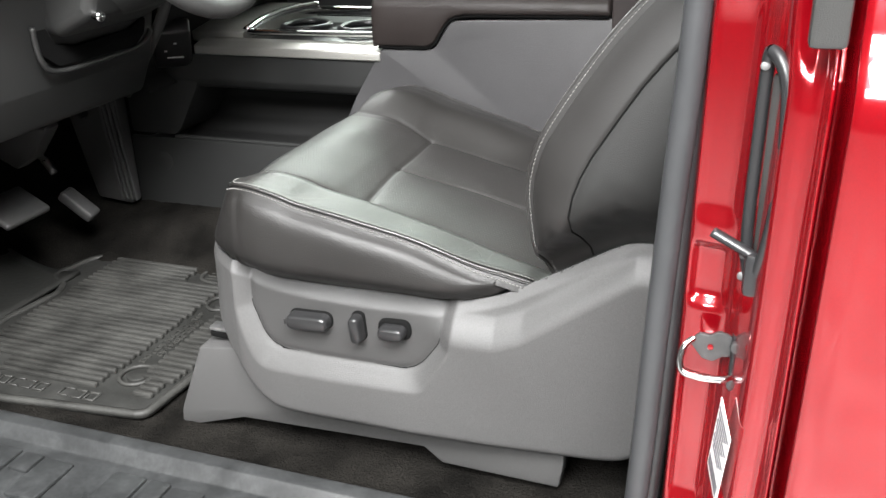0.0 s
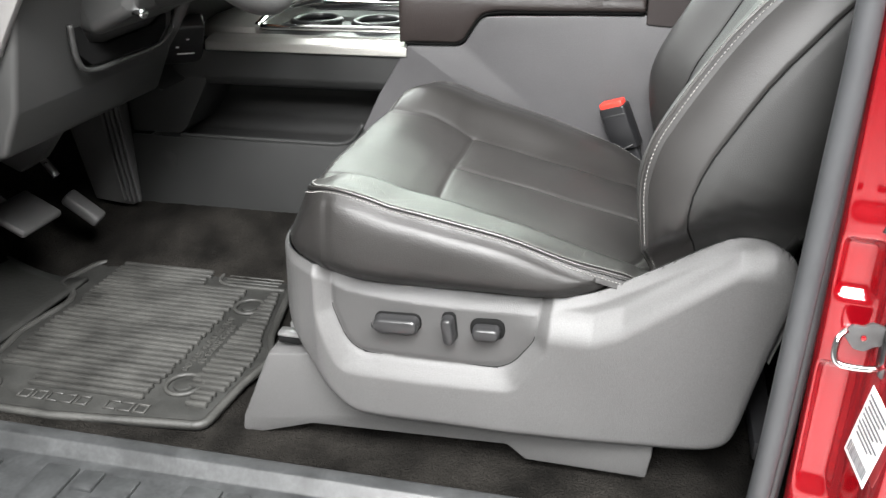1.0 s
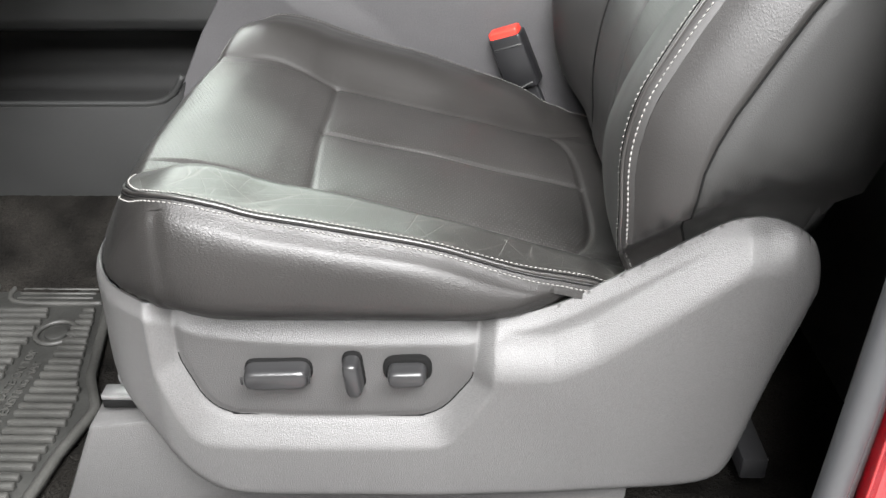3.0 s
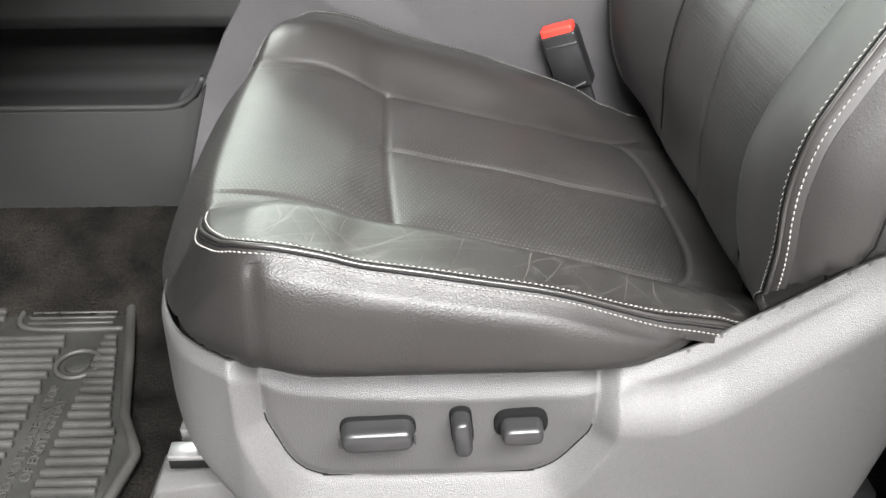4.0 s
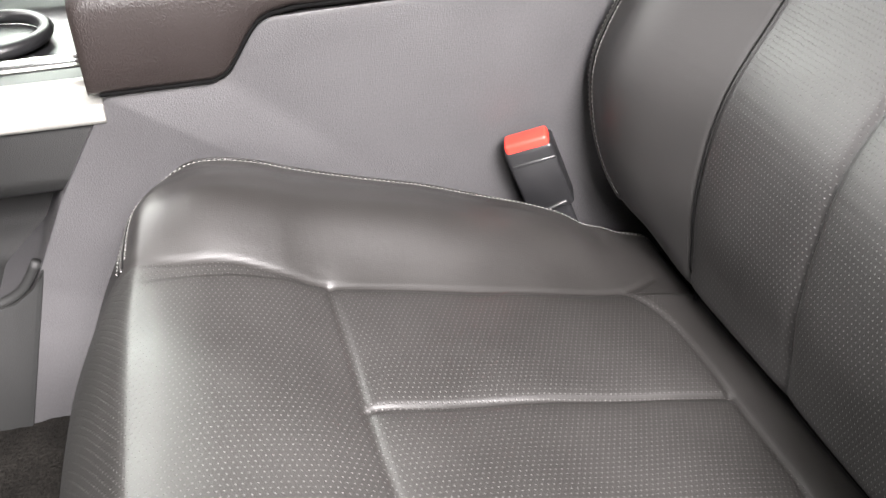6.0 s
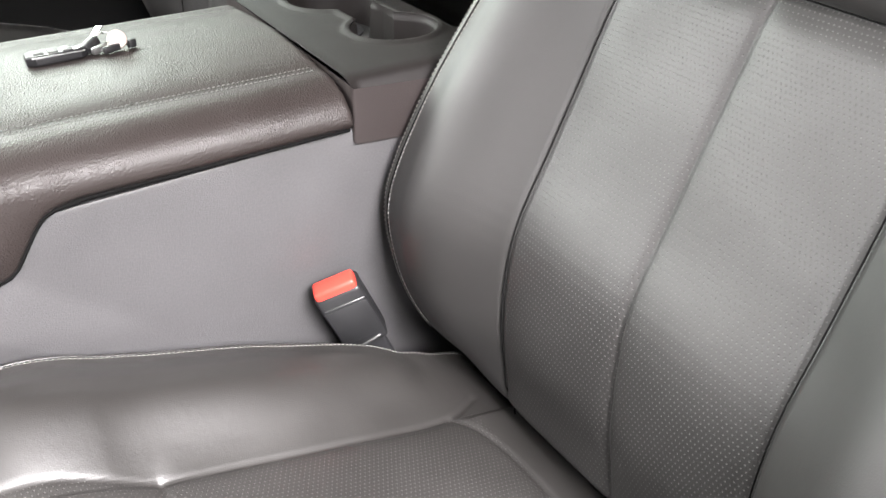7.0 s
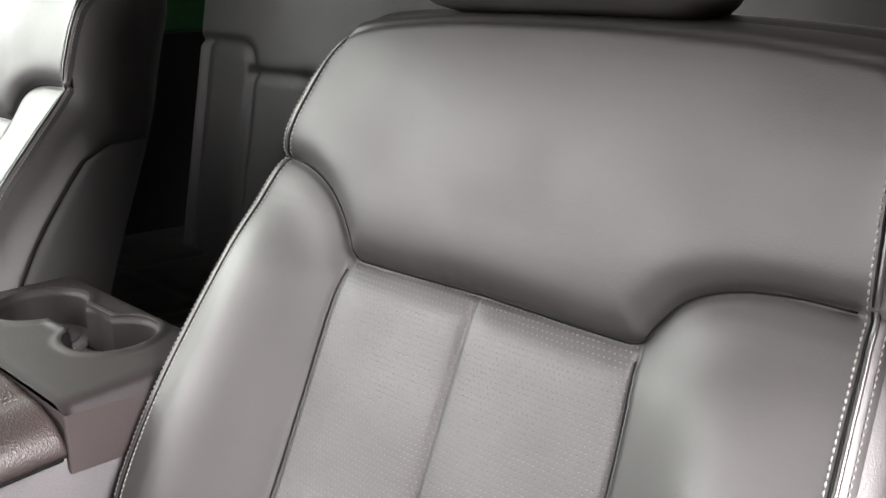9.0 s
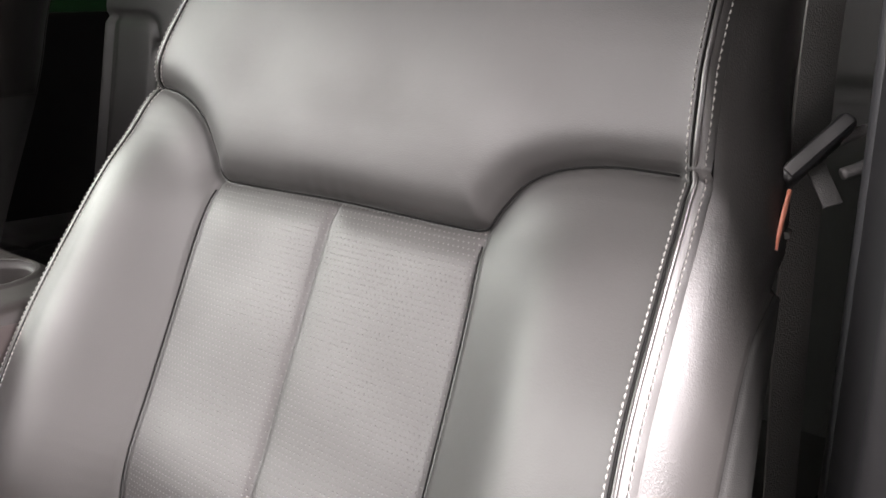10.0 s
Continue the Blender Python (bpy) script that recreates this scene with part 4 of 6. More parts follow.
for line2, up_ in ((insert_line[-1][2:], 0.0034), (insert_line[1][2:], 0.0034), (yoke, 0.0034), (back_stitch[-1][6:], 0.0002), (back_stitch[1][6:], 0.0002)):
    q = back_xyz(line2) + BN * up_
    put("seam_gap", tube(q, 0.0008 if up_ > 0.001 else 0.0021, 8, 1, smooth=False), cavity if up_ > 0.001 else welt_leather, backrest, "dark sewn seam" if up_ > 0.001 else "leather welt between the stitches")
    if up_ < 0.001:
        put("seam_gap", tube(back_xyz(offset_line(line2, -0.0026 if line2[0][0] < 0 else 0.0026)) + BN * 0.0002, 0.0009, 6, 1, smooth=False), cavity, backrest, "dark sewn seam")

# the seam and its two rows of thread run on over the shoulders to the rear
for s in (-1, 1):
    end = back_stitch[s][-1]
    k = int(np.argmin(np.linalg.norm(back_line - (end + np.array([s * 0.010, 0.016])), axis=1)))
    tau = back_line[(k + 2) % len(back_line)] - back_line[k - 2]
    tau = tau / np.linalg.norm(tau) * (-1 if tau[0] * s > 0 else 1)
    lift_ = BU * 0.75 + np.array([0, s * 0.65, 0])
    for w in (-0.0058, 0.0, 0.0058):
        q0 = back_xyz(offset_line(back_stitch[s][6:], w))[-1] + lift_ * (0.001 if w else 0)
        corner_ = (back_line[k] + tau * w * s)[None, :]
        row_ = catmull([q0] + [back_skirt(g, wd)(corner_)[0] for g, wd in profile_[1:11]], 6)
        if w:
            tagged(put("stitching", stitch_mesh(row_, np.tile(lift_, (len(row_), 1)), 0.0052, 0.0038, 0.0008), thread, backrest, "pale thread stitches"), kind="stuff")
        else:
            put("seam_gap", tube(row_, 0.0018, 6, 1, smooth=False), dark_trim, backrest, "dark sewn seam")

# headrest on two posts
hr = new("headrest", None)
hr.parent = seat
hm = Matrix.Translation(Vector(BO + BU * 0.338 + BN * 0.012 + np.array([0.0, 0, 0]))) @ Matrix.Rotation(radians(13), 4, "Y")
hb = box((0.12, 0.30, 0.20), hm, 0.04, 5)
part("headrest_pad", hb, leather, hr)
for s in (-1, 1):
    put("post", tube([BO + BU * 0.20 - BN * 0.05 + np.array([0, s * 0.07, 0]), BO + BU * 0.30 - BN * 0.05 + np.array([0, s * 0.07, 0])], 0.006, 12, 2), chrome, hr)
    part("post_collar", cylinder(0.013, 0.012, Matrix.Translation(Vector(BO + BU * 0.243 - BN * 0.05 + np.array([0, s * 0.07, 0]))) @ Matrix.Rotation(LEAN_BACK, 4, "Y"), 0.003), plastic_black, hr)

# plastic side shield with its scooped switch panel
SHIELD = [(-0.800, 0.338), (-0.785, 0.300), (-0.768, 0.270), (-0.740, 0.236), (-0.697, 0.206), (-0.655, 0.168), (-0.627, 0.136), (-0.600, 0.116), (-0.565, 0.109), (-0.453, 0.109), (-0.315, 0.104), (-0.180, 0.102),
          (-0.114, 0.103), (-0.082, 0.112), (-0.067, 0.135), (-0.053, 0.199), (-0.038, 0.267), (-0.023, 0.325), (-0.018, 0.358), (-0.027, 0.388), (-0.052, 0.406), (-0.087, 0.411), (-0.117, 0.403),
          (-0.172, 0.372), (-0.225, 0.342), (-0.262, 0.324), (-0.300, 0.315), (-0.345, 0.312), (-0.445, 0.311), (-0.573, 0.317), (-0.620, 0.325), (-0.650, 0.332), (-0.700, 0.336), (-0.760, 0.338)]
shield_line = catmull(SHIELD, 3, closed=True)
shield_deep = depth_in(shield_line)
WRAP = [(-0.82, -0.716, 1.075), (-0.80, -0.718, 1.058), (-0.77, -0.719, 1.030), (-0.74, -0.711, 1.000), (-0.70, -0.690, 0.966), (-0.66, -0.656, 0.942), (-0.62, -0.619, 0.928), (-0.50, -0.50, 0.923), (-0.33, -0.33, 0.928), (-0.20, -0.20, 0.938), (-0.08, -0.08, 0.948), (0.02, 0.02, 0.962)]
PANEL = rounded([(-0.625, 0.345), (-0.622, 0.270), (-0.594, 0.208), (-0.372, 0.206), (-0.338, 0.252), (-0.325, 0.345)], [0, 0.03, 0.05, 0.05, 0.03, 0], 10)
SCOOP = rounded([(-0.650, 0.345), (-0.647, 0.262), (-0.612, 0.178), (-0.360, 0.178), (-0.318, 0.250), (-0.312, 0.345)], [0, 0.03, 0.035, 0.03, 0.03, 0], 6)
panel_deep, scoop_deep = depth_in(PANEL), depth_in(SCOOP)


def shield_xyz(p, d):
    s, z = p[:, 0], p[:, 1]
    w = np.array(WRAP)
    x, y = along([(a, b) for a, b, c in WRAP], s), along([(a, c) for a, b, c in WRAP], s)
    # proud lower face, top band leaning in
    top = np.interp(s, [-0.8, -0.62, -0.33, -0.262, -0.225, -0.138, -0.09, -0.05, -0.02], [0.28, 0.27, 0.262, 0.258, 0.272, 0.333, 0.366, 0.366, 0.34])
    lean = np.clip((z - top) / 0.040, 0, 1)
    ridge = step(-0.40, -0.30, s)
    y = y - 0.008 * step(0.33, 0.20, z) * (1 - ridge) - ridge * 0.011 * np.exp(-np.abs(np.minimum(z - top, 0)) / 0.20) * step(0.0, 0.055, top + 0.055 - z)
    y = y + 0.014 * lean * step(-0.36, -0.30, s) * step(-0.035, -0.075, s) * np.clip(lean + 0.25, 0, 1)
    # scoop round the switch panel
    dp, ds = panel_deep(p), scoop_deep(p)
    t = np.clip(ds / np.maximum(ds - np.minimum(dp, 0), 1e-6), 0, 1)
    t = np.where(dp > 0, 1.0, np.where(ds < 0, 0.0, t))
    y = y + 0.017 * (0.75 * t + 0.25 * t * t * (3 - 2 * t))
    # rolled rim
    r = 0.014
    q = np.clip(r - d, 0, r)
    roll_ = (r - np.sqrt(np.maximum(r * r - q * q, 0))) * 0.9
    # along the top the rim is a flat lip that leans in towards the cushion
    wide = 0.013 + 0.010 * step(-0.66, -0.60, s) * step(-0.30, -0.34, s)
    lip = 0.62 * np.clip(wide - d, 0, wide)
    upper = step(0.24, 0.28, z) * step(-0.03, -0.09, s) * step(-0.76, -0.66, s)
    y = y + roll_ * (1 - upper) + lip * upper
    # the panel's joint
    y = y + 0.0015 * np.exp(-(dp / 0.004) ** 2)
    return np.stack([x, y, z], 1)


sh = Sheet(shield_deep, (-0.81, 0.09), (-0.01, 0.42), 0.0027)
hv = shield_xyz(sh.p, sh.d)
shield = new("side_shield", None)
shield.parent = seat
for nm, me in pieces(lambda q: ["switch_panel" if k else "shield_body" for k in panel_deep(q) > 0], sh, hv).items():
    put(nm, me, panel_plastic if nm == "switch_panel" else plastic, shield)
joint = PANEL[(PANEL[:, 1] < 0.306)]
put("panel_joint", tube(shield_xyz(joint, np.full(len(joint), 0.1)) - np.array([0, 0.0004, 0]), 0.0007, 6, 2), cavity, shield, "dark joint round the switch panel")
tv, tf, tuv = skirt(shield_line, [lambda p, k=k, g=g: shield_xyz(p, np.zeros(len(p))) + np.stack([0 * p[:, 0], 0 * p[:, 0] + k, np.where(p[:, 1] > 0.25, -g, g)], 1) for k, g in ((0, 0), (0.003, 0.0), (0.006, 0.004), (0.008, 0.03))])
put("shield_rim", make_mesh("shield_rim", tv, tf, tuv), plastic, shield)


def pill(length, high, deep_, m, top=0.55):
    """A rounded push switch, long ways along x, rising along -y."""
    ring = rounded([(-length / 2, -high / 2), (length / 2, -high / 2), (length / 2, high / 2), (-length / 2, high / 2)], high * 0.49, 7)
    verts, faces = [], []
    levels = [(0.004, 1.0), (-deep_ * 0.55, 1.0), (-deep_ * 0.8, 0.94), (-deep_ * 0.95, 0.82), (-deep_, 0.62)]
    for dy, k in levels:
        for x, z in ring:
            e = (1 - k) * high / 2
            verts.append(m @ Vector((x - math.copysign(min(e, abs(x)), x), dy, z * k)))
    n = len(ring)
    for i in range(len(levels) - 1):
        for j in range(n):
            faces.append((i * n + j, i * n + (j + 1) % n, (i + 1) * n + (j + 1) % n, (i + 1) * n + j))
    faces.append(tuple((len(levels) - 1) * n + j for j in range(n)))
    return make_mesh("switch", verts, faces)


for x, z, ln, hi, turn in ((-0.524, 0.262, 0.063, 0.0225, 0), (-0.4515, 0.262, 0.039, 0.0165, 86), (-0.400, 0.264, 0.037, 0.0185, 0)):
    m_s = Matrix.Translation((x, 0.937, z)) @ Matrix.Rotation(radians(-2 + turn), 4, "Y")
    sw = put("seat_switch", pill(ln, hi, 0.022, m_s), switch_black, shield, "black rocker switch")
    put("switch_well", pill(ln + (0.010 if ln < 0.05 and not turn else 0.003), hi + (0.010 if ln < 0.05 and not turn else 0.003), 0.0045, m_s), cavity, shield)
    if turn == 0:
        for k in range(5):
            part("grip_rib", box((0.0016, 0.003, 0.009), m_s @ Matrix.Translation((-0.008 + k * 0.004 + (0.0 if ln < 0.05 else 0.012 * (k - 2)), -0.0205, 0.002)), 0.0006, 1), switch_black, sw)

# base, rails and brackets
RISER = rounded([(-0.734, 0.172), (-0.60, 0.19), (-0.17, 0.17), (-0.171, 0.080), (-0.177, 0.040), (-0.347, 0.044), (-0.374, 0.066), (-0.672, 0.056), (-0.755, 0.028), (-0.790, 0.026), (-0.786, 0.052)], 0.006, 3)
part("riser", prism(RISER, 0.953, 1.005, "y", 0.004), plastic, seat, "grey plastic rail cover on the carpet")
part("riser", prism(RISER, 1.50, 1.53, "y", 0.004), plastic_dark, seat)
part("rail", box((0.60, 0.032, 0.022), (-0.42, 1.025, 0.185), 0.003), steel, seat, "zinc steel seat rail")
part("rail", box((0.060, 0.026, 0.010), (-0.692, 0.982, 0.1885), 0.002), cavity, seat, "black end of the seat rail")
part("rail_lip", box((0.064, 0.020, 0.007), (-0.690, 0.978, 0.198), 0.002), steel, seat)
part("rail_clip", box((0.030, 0.014, 0.007), (-0.682, 0.988, 0.205), 0.002), steel, seat)
part("seat_pan", box((0.50, 0.50, 0.05), (-0.40, 1.255, 0.22), 0.01), plastic_black, seat)
part("cross_bar", box((0.03, 0.5, 0.03), (-0.02, 1.25, 0.075), 0.004), plastic_black, seat)

# passenger seat: the same seat across the console
other = copy_thing(seat, pose(-0.40 + 0.010, YC + 1.055, 0.03 + 0.048))
other.name = "passenger_seat"
tagged(other, "black leather front seat across the console from the driver", "car seat", "front seats")

# ---- centre console ----
CY = 1.590
console = thing("centre_console", (-0.6, 1.79, 0.1), "grey vinyl centre console with armrest, bin and cup holders", "centre console")
LOWER = rounded([(-1.33, 0.06), (-1.325, 0.262), (-0.860, 0.262), (-0.800, 0.300), (-0.752, 0.395), (-0.686, 0.500), (-0.575, 0.502), (-0.548, 0.557), (-0.238, 0.567), (-0.06, 0.560), (-0.045, 0.06)],
                [0.01, 0.008, 0.03, 0.03, 0.02, 0.012, 0.02, 0.02, 0.01, 0.02, 0.02], 5)
part("console_body", prism(LOWER, CY, 1.95, "y", 0.004), console_vinyl, console)
# the open bin: a floor sunk behind a rounded lip, a curved back wall and a brow that rolls in over it
part("bin_floor", box((0.42, 0.34, 0.004), (-1.00, 1.79, 0.268), 0.001), bin_plastic, console, "dark floor of the open storage bin")
part("bin_back", prism(rounded([(1.66, 0.262), (1.70, 0.272), (1.735, 0.30), (1.745, 0.345), (1.745, 0.42), (1.80, 0.42), (1.80, 0.255)], [0.004, 0.03, 0.03, 0.02, 0.004, 0.004, 0.004], 5), -1.24, -0.70, "x", 0.0), bin_plastic, console, "dark curved back of the open storage bin")
part("bin_roof", prism(rounded([(CY + 0.004, 0.474), (CY + 0.004, 0.418), (CY + 0.014, 0.400), (CY + 0.040, 0.392), (1.74, 0.392), (1.74, 0.474)], [0.003, 0.02, 0.02, 0.02, 0.003, 0.003], 5), -1.215, -0.700, "x", 0.0), console_plastic, console, "grey brow over the storage bin")
part("bin_front", prism(rounded([(-1.33, 0.285), (-1.212, 0.285), (-1.195, 0.300), (-1.135, 0.400), (-1.12, 0.474), (-1.33, 0.474)], [0.01, 0.02, 0.02, 0.03, 0.004, 0.004], 4), CY + 0.007, 1.80, "y", 0.006), console_plastic, console)
put("bin_edge", tube([(x, CY + 0.006, 0.2835) for x in np.linspace(-1.21, -0.86, 12)] + [(-0.838, CY + 0.006, 0.2855), (-0.820, CY + 0.006, 0.2925), (-0.806, CY + 0.006, 0.305), (-0.790, CY + 0.006, 0.330)], 0.0055, 10, 3), console_plastic, console, "rounded lip of the storage bin")
part("front_skin", prism(rounded([(-1.332, 0.058), (-1.327, 0.281), (-0.855, 0.281), (-0.822, 0.286), (-0.800, 0.302), (-0.782, 0.330), (-0.86, 0.075)], [0.01, 0.008, 0.03, 0.02, 0.02, 0.006, 0.02], 4), CY - 0.0030, CY + 0.006, "y", 0.002), console_plastic, console, "plain grey lower panel of the console")
part("kick_plug", cylinder(0.022, 0.006, Matrix.Translation((-1.245, CY - 0.0010, 0.225)) @ Matrix.Rotation(radians(90), 4, "X"), 0.001), console_plastic, console)
# silver bezel, tray and its cups
part("bezel", prism(rounded([(CY - 0.004, 0.473), (CY - 0.002, 0.492), (CY + 0.022, 0.499), (CY + 0.05, 0.501), (CY + 0.05, 0.473)], 0.004, 3), -1.122, -0.690, "x", 0.002), silver, console, "satin silver bezel of the front tray")
part("tray_frame", prism(rounded([(1.64, 0.490), (1.64, 0.512), (1.70, 0.527), (1.95, 0.527), (1.99, 0.49)], 0.004, 3), -1.16, -1.03, "x", 0.003), silver, console)
part("tray_floor", box((0.36, 0.34, 0.02), (-0.86, 1.80, 0.485), 0.004), plastic_black, console)
part("tray_rim", box((0.34, 0.02, 0.02), (-0.86, 1.90, 0.520), 0.006), chrome, console, "chrome tray rim")
put("tray_rim", tube([(-1.03, 1.655, 0.513), (-1.035, 1.74, 0.524), (-1.02, 1.83, 0.53), (-0.98, 1.895, 0.533)], 0.009, 10), chrome, console)
put("tray_rim", tube([(-1.02, 1.648, 0.512), (-0.85, 1.648, 0.513), (-0.70, 1.648, 0.514)], 0.007, 10), chrome, console)
for x in (-0.94, -0.80):
    ring = [(x + 0.05 * math.cos(a), 1.76 + 0.055 * math.sin(a), 0.508) for a in np.linspace(0, 2 * math.pi, 33)]
    v, f = sweep(ring, ring_section(0.008, 8), 1, False, False)
    put("cup_ring", make_mesh("cup_ring", v, f), plastic_black, console, "glossy black cup ring")
    part("cup_well", cylinder(0.046, 0.012, (x, 1.76, 0.497), 0.002), plastic_black, console)


# armrest lid, with its step in front
def lid_low(x):
    return float(np.interp(x, [-0.70, -0.588, -0.575, -0.551, -0.541, -0.522, -0.235], [0.505, 0.506, 0.512, 0.548, 0.559, 0.568, 0.572]))


def lid_place(x, k):
    e = min((x + 0.700) / 0.03, (-0.2385 - x) / 0.008, 1.0)
    e = math.sqrt(max(0.0, 1 - (1 - max(e, 0.0)) ** 2))
    low = lid_low(x)
    sect = [(CY + 0.008, low), (CY - 0.009, low + 0.001), (CY - 0.012, low + 0.006), (CY - 0.012, max(0.580, low + 0.010)), (CY - 0.008, 0.594), (CY + 0.006, 0.606), (CY + 0.028, 0.614), (CY + 0.046, 0.617), (CY + 0.050, 0.6155), (CY + 0.054, 0.617), (CY + 0.058, 0.6155), (CY + 0.062, 0.6175), (CY + 0.10, 0.621), (1.770, 0.625)]
    sect = sect + [(2 * 1.770 - y, z) for y, z in sect[-2::-1]]
    y, z = sect[k]
    return (x, 1.770 + (y - 1.770) * (0.985 + 0.015 * e), z - (1 - e) * 0.010 * (1 if z > 0.58 else 0.2))


lid_xs = np.r_[np.linspace(-0.700, -0.66, 7), np.linspace(-0.65, -0.60, 4), np.linspace(-0.59, -0.53, 12), np.linspace(-0.51, -0.26, 14), np.linspace(-0.25, -0.2385, 6)]
v, f = lattice(lid_place, lid_xs, range(27))
n_ = len(lid_xs)
f = f + [tuple(range(27)), tuple((n_ - 1) * 27 + k for k in range(27))[::-1]]
lid = put("armrest_lid", make_mesh("armrest_lid", v, f), lid_vinyl, console, "dark grained vinyl armrest lid with twin stitching")
for yy in (CY + 0.049, CY + 0.059):
    pl = np.array([(x, yy, 0.6178) for x in np.linspace(-0.69, -0.245, 40)])
    tagged(put("stitching", stitch_mesh(pl, np.tile([0, 0, 1.0], (40, 1)), 0.005, 0.0036, 0.0008), webbing, lid, "dark thread stitches"), kind="stuff")

put("lid_gap", tube([(x, CY - 0.0045, lid_low(x) - 0.0015) for x in np.r_[np.linspace(-0.690, -0.58, 10), np.linspace(-0.572, -0.53, 10), np.linspace(-0.50, -0.242, 8)]], 0.0032, 8, 1, smooth=False), cavity, console, "dark gap under the armrest lid")

# rear deck with the double cup holder
DECK = rounded([(-0.2365, CY - 0.005), (-0.052, CY - 0.004), (-0.050, 1.948), (-0.2365, 1.955)], [0.004, 0.02, 0.02, 0.004], 5)
deck_in = depth_in(DECK)
CUPS = ((-0.130, 1.862, 0.055), (-0.118, 1.715, 0.051))


def cups_deep(p):
    d = np.max([r - np.hypot(p[:, 0] - x, p[:, 1] - y) for x, y, r in CUPS], axis=0)
    neck = 0.026 - to_line(p, [(-0.118, 1.75), (-0.120, 1.83)])
    return np.maximum(d, neck)


deck = Sheet(lambda p: np.minimum(deck_in(p), -cups_deep(p)), (-0.24, 1.57), (-0.04, 2.01), 0.0042)


def deck_top(p):
    e = np.clip(0.012 - np.maximum(deck_in(p), 0), 0, 0.012)
    z = 0.620 - 0.012 * (1 - np.sqrt(np.maximum(1 - (e / 0.012) ** 2, 0))) * (p[:, 0] > -0.23)
    roll = np.clip(0.030 - (p[:, 1] - (CY - 0.010)), 0, 0.030) / 0.030
    z = z - 0.020 * (1 - np.sqrt(np.maximum(1 - roll ** 2, 0)))
    z = z + 0.003 * np.exp(-((cups_deep(p) + 0.004) / 0.004) ** 2)
    return np.stack([p[:, 0], p[:, 1], z], 1)


put("cup_holder_deck", make_mesh("cup_holder_deck", deck_top(deck.p), list(deck.f) + list(deck.t), deck.p), deck_plastic, console)
wv, wf, wuv = skirt(DECK, [lambda p, k=k: deck_top(p) - [0, 0, k] for k in (0, 0.02, 0.060)])
put("deck_side", make_mesh("deck_side", wv, wf, wuv), deck_side_vinyl, console, "brownish grey vinyl side of the cup holder deck")
hub_ = np.array([-0.122, 1.790])
hole_line = []
for a in np.linspace(0, 2 * math.pi, 145)[:-1]:
    way, lo_, hi_ = np.array([math.cos(a), math.sin(a)]), 0.0, 0.2
    for _ in range(24):
        m_ = (lo_ + hi_) / 2
        lo_, hi_ = (m_, hi_) if cups_deep((hub_ + way * m_)[None])[0] > 0 else (lo_, m_)
    hole_line.append(hub_ + way * lo_)
hole_line = np.array(hole_line)


def cup_wall(dz, shrink):
    def at(p):
        c = np.array([CUPS[0][:2] if yy > 1.79 else CUPS[1][:2] for yy in p[:, 1]])
        q = deck_top(p) - [0, 0, dz]
        q[:, :2] = p + (c - p) * shrink * np.clip(np.abs(p[:, 1:] - 1.79) / 0.03, 0, 1)
        return q
    return at


wv, wf, wuv = skirt(hole_line, [cup_wall(0, 0), cup_wall(0.006, 0.01), cup_wall(0.007, 0.045), cup_wall(0.011, 0.05), cup_wall(0.030, 0.07), cup_wall(0.056, 0.10)], flip=True)
put("cup_holder_wall", make_mesh("cup_holder_wall", wv, wf, wuv), deck_plastic, console)
for x, y, r in CUPS:
    part("cup_floor", cylinder(r * 0.93, 0.008, (x, y, 0.570), 0.002, 40), plastic_dark, console, "dark floor of a cup holder")
    part("cup_pit", cylinder(r * 0.72, 0.004, (x, y, 0.575), 0.001, 40), plastic_black, console)
part("rear_seam", box((0.178, 0.002, 0.002), (-0.145, CY - 0.0005, 0.561), 0), plastic_black, console)

# key with its ring on the lid
key = thing("car_key", (-0.44, 1.70, 0.623), "black car key with a metal ring and tag", "key")
part("fob", prism(rounded([(-0.520, 1.686), (-0.508, 1.680), (-0.452, 1.684), (-0.442, 1.692), (-0.444, 1.706), (-0.456, 1.712), (-0.510, 1.714), (-0.520, 1.706)], 0.004, 3), 0.6225, 0.6365, "z", 0.004, seg=3), plastic_black, key, "black key fob")
for k in range(3):
    part("fob_button", box((0.013, 0.018, 0.003), (-0.503 + k * 0.018, 1.697, 0.6367), 0.0012), steel_dark, key)
part("fob_edge", box((0.066, 0.0015, 0.002), (-0.480, 1.6815, 0.6345), 0.0006, 1), steel, key)
part("hinge_block", box((0.026, 0.014, 0.014), Matrix.Translation((-0.436, 1.702, 0.634)) @ Matrix.Rotation(radians(38), 4, "Z") @ Matrix.Rotation(radians(-20), 4, "Y"), 0.004), plastic_black, key)
ring = [(-0.424 + 0.015 * math.cos(a), 1.698 + 0.012 * math.sin(a), 0.636 + 0.009 * math.sin(a + 0.7)) for a in np.linspace(0, 2 * math.pi, 25)]
v, f = sweep(ring, ring_section(0.0014, 6), 1, False, False)
put("key_ring", make_mesh("key_ring", v, f), steel, key)
part("tag", cylinder(0.013, 0.011, Matrix.Translation((-0.403, 1.694, 0.637)) @ Matrix.Rotation(radians(58), 4, "X"), 0.003), copper_pale, key, "round pale metal tag")
part("tag_clasp", box((0.012, 0.010, 0.012), Matrix.Translation((-0.386, 1.692, 0.630)) @ Matrix.Rotation(radians(20), 4, "Z"), 0.003), plastic_black, key)
part("blade", box((0.055, 0.009, 0.0022), Matrix.Translation((-0.424, 1.738, 0.634)) @ Matrix.Rotation(radians(62), 4, "Z") @ Matrix.Rotation(radians(-8), 4, "Y"), 0.0008, 1), chrome, key, "bright key blade")
